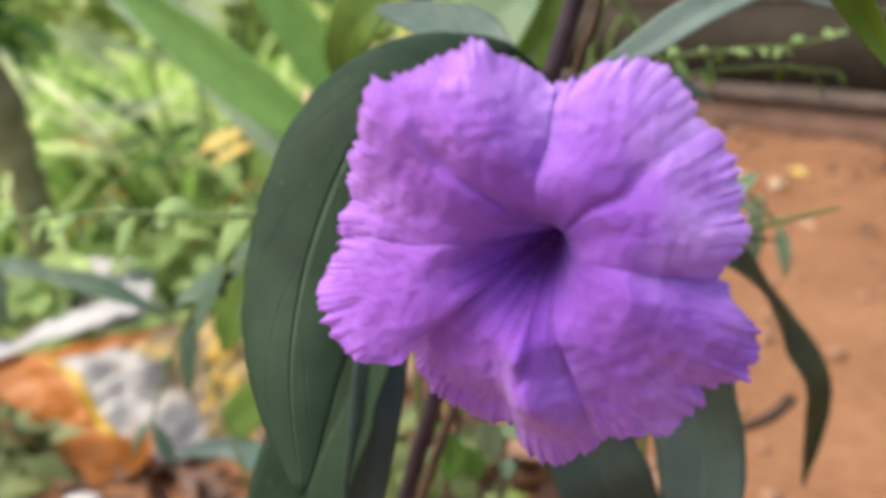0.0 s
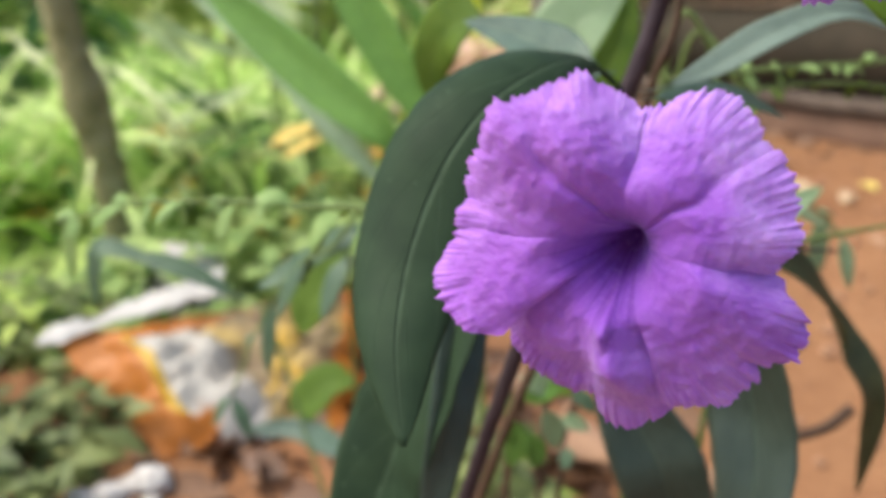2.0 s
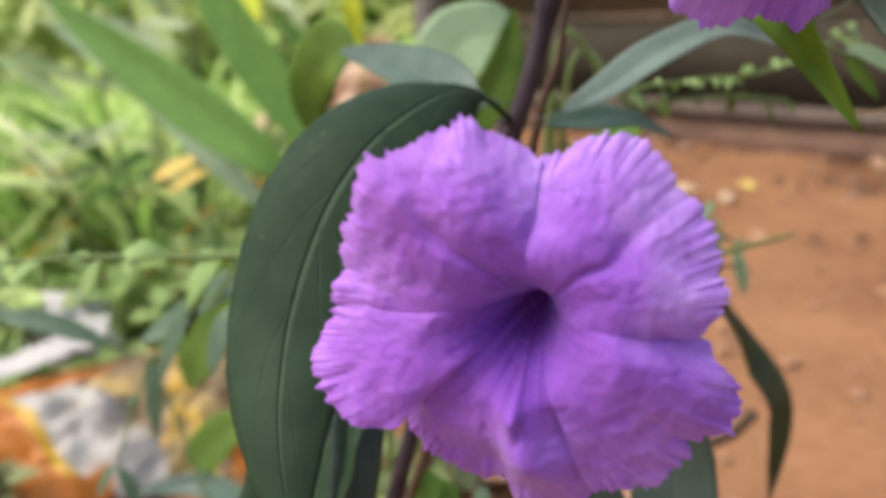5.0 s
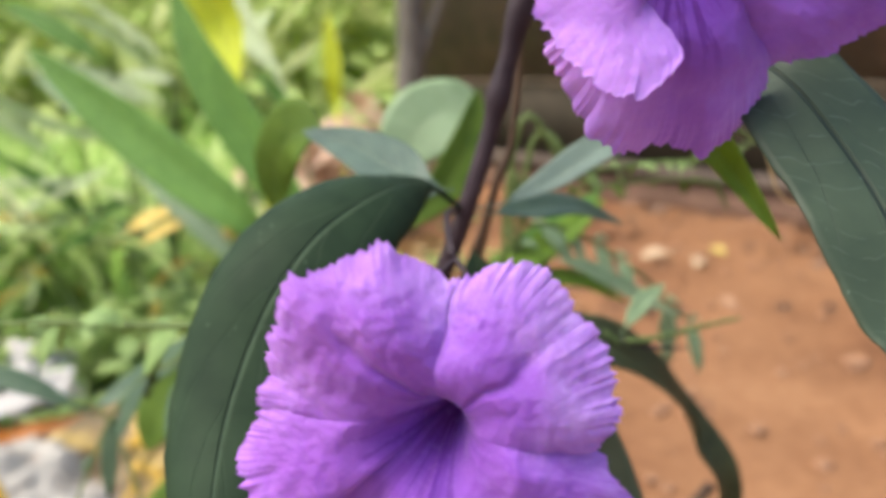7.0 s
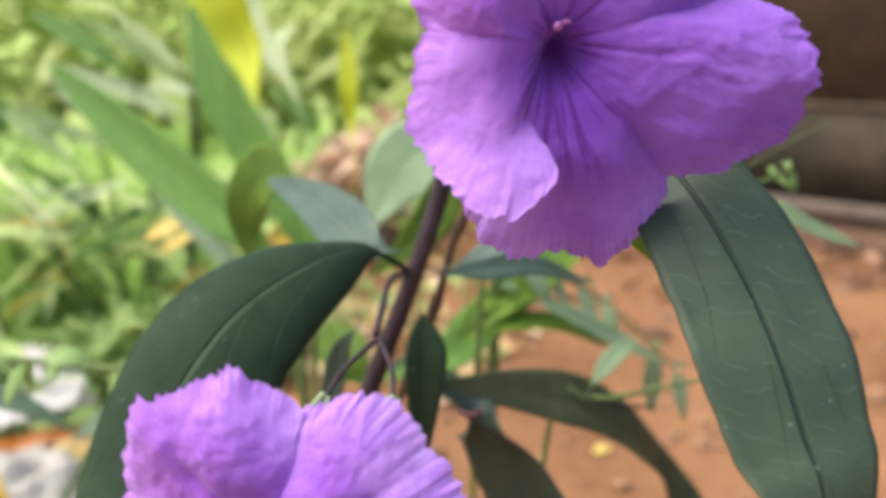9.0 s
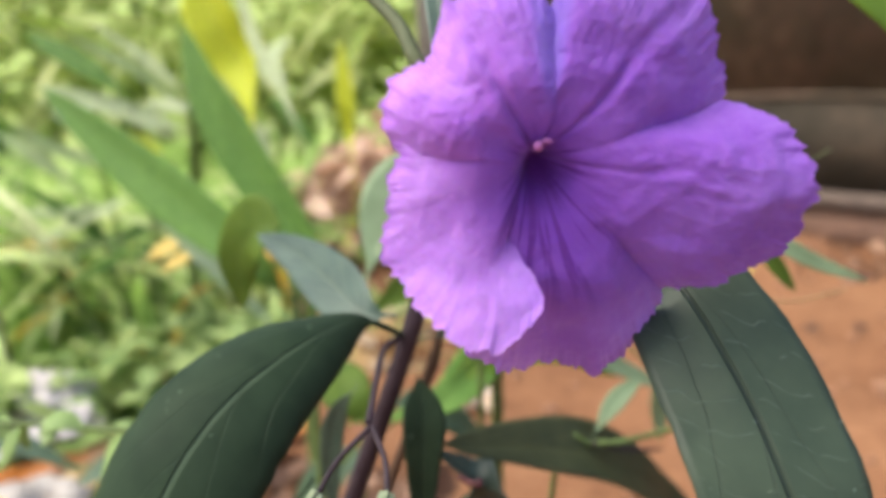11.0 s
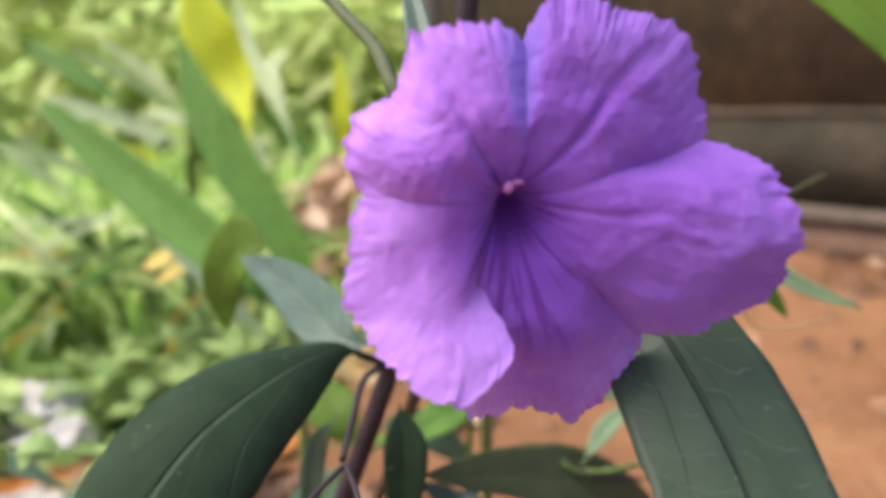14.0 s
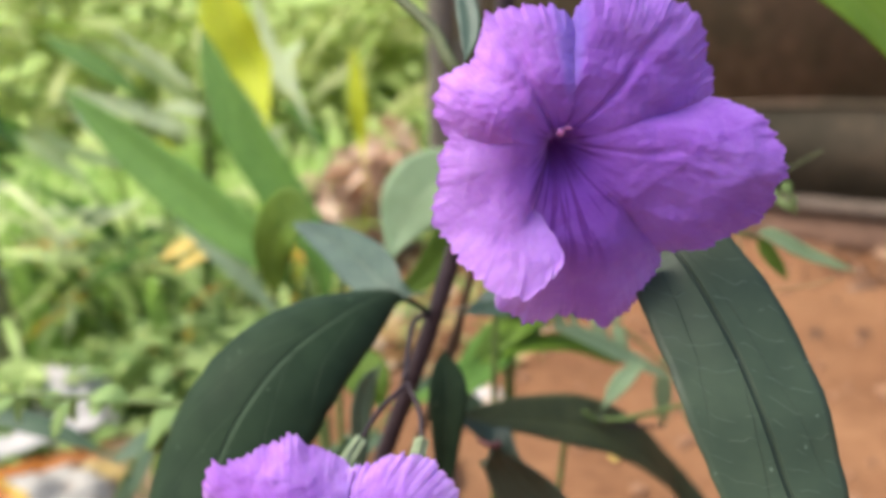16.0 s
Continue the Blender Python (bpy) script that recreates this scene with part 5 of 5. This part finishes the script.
col = k.mix(k.step(uu, 0.9, 0.93), col, ORANGE)
low_band = k.math("MULTIPLY", k.math("SUBTRACT", 1.0, k.step(vv, 0.16, 0.18)), k.math("SUBTRACT", 1.0, k.step(uu, 0.30, 0.36)))
col = k.mix(low_band, col, ORANGE)
dirt = k.step(k.noise(7.0, 6), 0.5, 0.75)
k.color(k.mix(k.math("MULTIPLY", dirt, 0.4), col, (0.2, 0.14, 0.08)))
k.bump(k.noise(30.0, 5), 0.35, 0.004)
sack_print = k.m


def sack_shape():
    bl, br, tl, tr = (Vector(q) for q in ((-0.419, 0.93, 0.0), (-0.19, 1.05, 0.0), (-0.63, 1.03, 0.12), (-0.20, 1.26, 0.12)))
    n = 44
    verts, uvs, faces = [], [], []
    for side in (1, -1):
        for i in range(n + 1):
            for j in range(n + 1):
                a, b = i / n, j / n
                p = bl.lerp(br, a).lerp(tl.lerp(tr, a), b)
                puff = (16 * a * (1 - a) * b * (1 - b)) ** 0.5
                crease = noise.fractal(Vector((a * 5, b * 5, 0.3)), 1.0, 2.0, 4) * 0.020 + abs(noise.noise(Vector((a * 9 + 3, b * 7, 1)))) * 0.014
                z = (0.035 * puff + crease * (0.35 + puff)) if side > 0 else 0.0
                verts.append(p + Vector((noise.noise(Vector((b * 6, 4, a))) * 0.02, noise.noise(Vector((a * 6, 7, b))) * 0.02, max(z, 0.004 if side > 0 else -0.01))))
                uvs.append((a, b))
    w = n + 1
    s = w * w
    for i in range(n):
        for j in range(n):
            p = i * w + j
            faces.append((p, p + w, p + w + 1, p + 1))
            faces.append((s + p, s + p + 1, s + p + w + 1, s + p + w))
    return verts, faces, uvs


sack = thing("sack", (-0.41, 0.95, 0.0), "crumpled white and orange printed sack on the ground", "sack")
part("body", sack_shape(), sack_print, sack)
sack_cloth = rough_material("sack_cloth", [(0.3, (0.36, 0.345, 0.31)), (0.7, (0.58, 0.55, 0.50))], 14, 0.6, 0.5, 0.004)


def hem_shape():
    n, m = 40, 8
    verts, uvs, faces = [], [], []
    for side in (0.0, 0.005):
        for i in range(n + 1):
            a = i / n
            c = Vector((-0.64, 1.02, 0.128)).lerp(Vector((-0.41, 1.15, 0.178)), a)
            tall = 0.020 + 0.026 * a
            for j in range(m + 1):
                b = j / m - 0.5
                fold = 0.010 * noise.noise(Vector((a * 5, b * 2, 4))) + 0.006 * noise.noise(Vector((a * 16, b * 5, 9)))
                verts.append(c + Vector((0.0, 0.8 * b * tall + fold + side, 0.62 * b * tall + 0.5 * fold)))
                uvs.append((a, b))
    w, s = m + 1, (n + 1) * (m + 1)
    for i in range(n):
        for j in range(m):
            p = i * w + j
            faces.append((p, p + w, p + w + 1, p + 1))
            faces.append((s + p, s + p + 1, s + p + w + 1, s + p + w))
        for p in (i * w, i * w + m):
            faces.append((p, p + w, s + p + w, s + p))
    return verts, faces, uvs


part("hem", hem_shape(), sack_cloth, sack, "grubby white turned-over hem")

white_rubble = rough_material("white_rubble", [(0.3, (0.42, 0.39, 0.35)), (0.7, (0.66, 0.63, 0.58))], 20, 0.85, 0.6, 0.004)
brown_clod = rough_material("brown_clod", [(0.3, (0.18, 0.09, 0.05)), (0.7, (0.42, 0.24, 0.14))], 18, 0.95, 0.7, 0.004)
for i, (x, y, s) in enumerate(((-0.40, 0.87, 0.026), (-0.44, 0.835, 0.022), (-0.425, 0.86, 0.018), (-0.47, 0.82, 0.02), (-0.38, 0.83, 0.014))):
    solo("rubble_stone", blob((x, y, s * 0.5), s, s * 0.8, s * 0.7, 0.35, 3.0, i * 3.3, 18, 24), white_rubble, (x, y, 0), "chalky white lump on the soil", "stone", "white lumps by the sack")
for i, (x, y, s) in enumerate(((-0.625, 1.44, 0.075), (-0.70, 1.45, 0.045), (-0.565, 1.42, 0.042), (-0.64, 1.38, 0.03))):
    solo("rubble_stone", blob((x, y, s * 0.8), s, s * 0.8, s * 0.9, 0.36, 3.4, i * 5.1 + 40, 20, 28), white_rubble, (x, y, 0), "chalky white lump behind the sack", "stone", "white lumps behind the sack")

solo("rubble_stone", blob((0.156, 1.548, 0.01253), 0.0358, 0.02864, 0.0179, 0.3, 3.0, 77.0, 16, 22), white_rubble, (0.156, 1.548, 0), "pale chalky stone on the bare soil", "stone")

# dry leaves and grit on the bare soil
dry_leaf = rough_material("dry_leaf", [(0.3, (0.40, 0.27, 0.15)), (0.7, (0.66, 0.52, 0.36))], 60, 0.8, 0.4, 0.001)
orange_leaf = rough_material("orange_leaf", [(0.3, (0.5, 0.16, 0.04)), (0.7, (0.66, 0.3, 0.08))], 60, 0.7, 0.4, 0.001)
yellow_leaf = rough_material("yellow_leaf", [(0.3, (0.62, 0.46, 0.08)), (0.7, (0.74, 0.6, 0.2))], 60, 0.7, 0.4, 0.001)
for i, (x, y, L, a, mat) in enumerate(((0.367, 1.284, 0.035, 0.4, yellow_leaf), (0.15, 1.56, 0.075, 0.1, dry_leaf), (0.75, 2.35, 0.10, 0.2, dry_leaf), (0.86, 2.30, 0.08, 0.9, dry_leaf), (0.95, 2.42, 0.07, 2.1, yellow_leaf), (-0.05, 1.75, 0.10, 1.0, dry_leaf), (-0.12, 1.9, 0.09, 2.5, dry_leaf), (-0.05, 2.1, 0.12, 0.4, dry_leaf), (0.05, 2.3, 0.1, 1.8, dry_leaf), (-0.2, 2.2, 0.12, 0.8, dry_leaf), (0.153, 1.52, 0.10, 2.4, dry_leaf), (0.11, 1.49, 0.07, 0.6, dry_leaf), (-0.19, 1.40, 0.09, 0.9, orange_leaf), (-0.18, 1.47, 0.07, 2.2, orange_leaf), (0.3, 1.9, 0.07, 2.0, dry_leaf))):
    z = ground_height(x, y) + 0.006
    d = Vector((math.cos(a), math.sin(a), 0))
    c = Vector((x, y, z))
    solo("fallen_leaf", leaf([c - d * L / 2, c + Vector((0, 0, L * 0.12)), c + d * L / 2 + Vector((0, 0, L * 0.05))], L * 0.5, (0, -0.2, 1), 0.35, 0.05, n=12, m=6, wave=0.12, thick=0.0006, seed=90 + i), mat, c, "dry curled leaf lying on the soil" if mat is dry_leaf else "orange fallen leaf lying on the soil" if mat is orange_leaf else "yellow fallen leaf lying on the soil", "leaf", "fallen leaves")


def grit(count, region, size, seed):
    rng = np.random.RandomState(seed)
    shapes = []
    for _ in range(count):
        x, y = rng.uniform(region[0], region[1]), rng.uniform(region[2], region[3])
        s = rng.uniform(*size)
        shapes.append(blob((x, y, ground_height(x, y) + s * 0.3), s, s * rng.uniform(0.7, 1.2), s * 0.6, 0.3, 2.0, rng.uniform(0, 50), 5, 7))
    return joined(shapes)


solo("grit", grit(420, (-0.2, 1.6, 0.7, 3.0), (0.004, 0.016), 31), brown_clod, (0, 0, 0), "small clods and grit on bare soil", "gravel", kind="stuff")
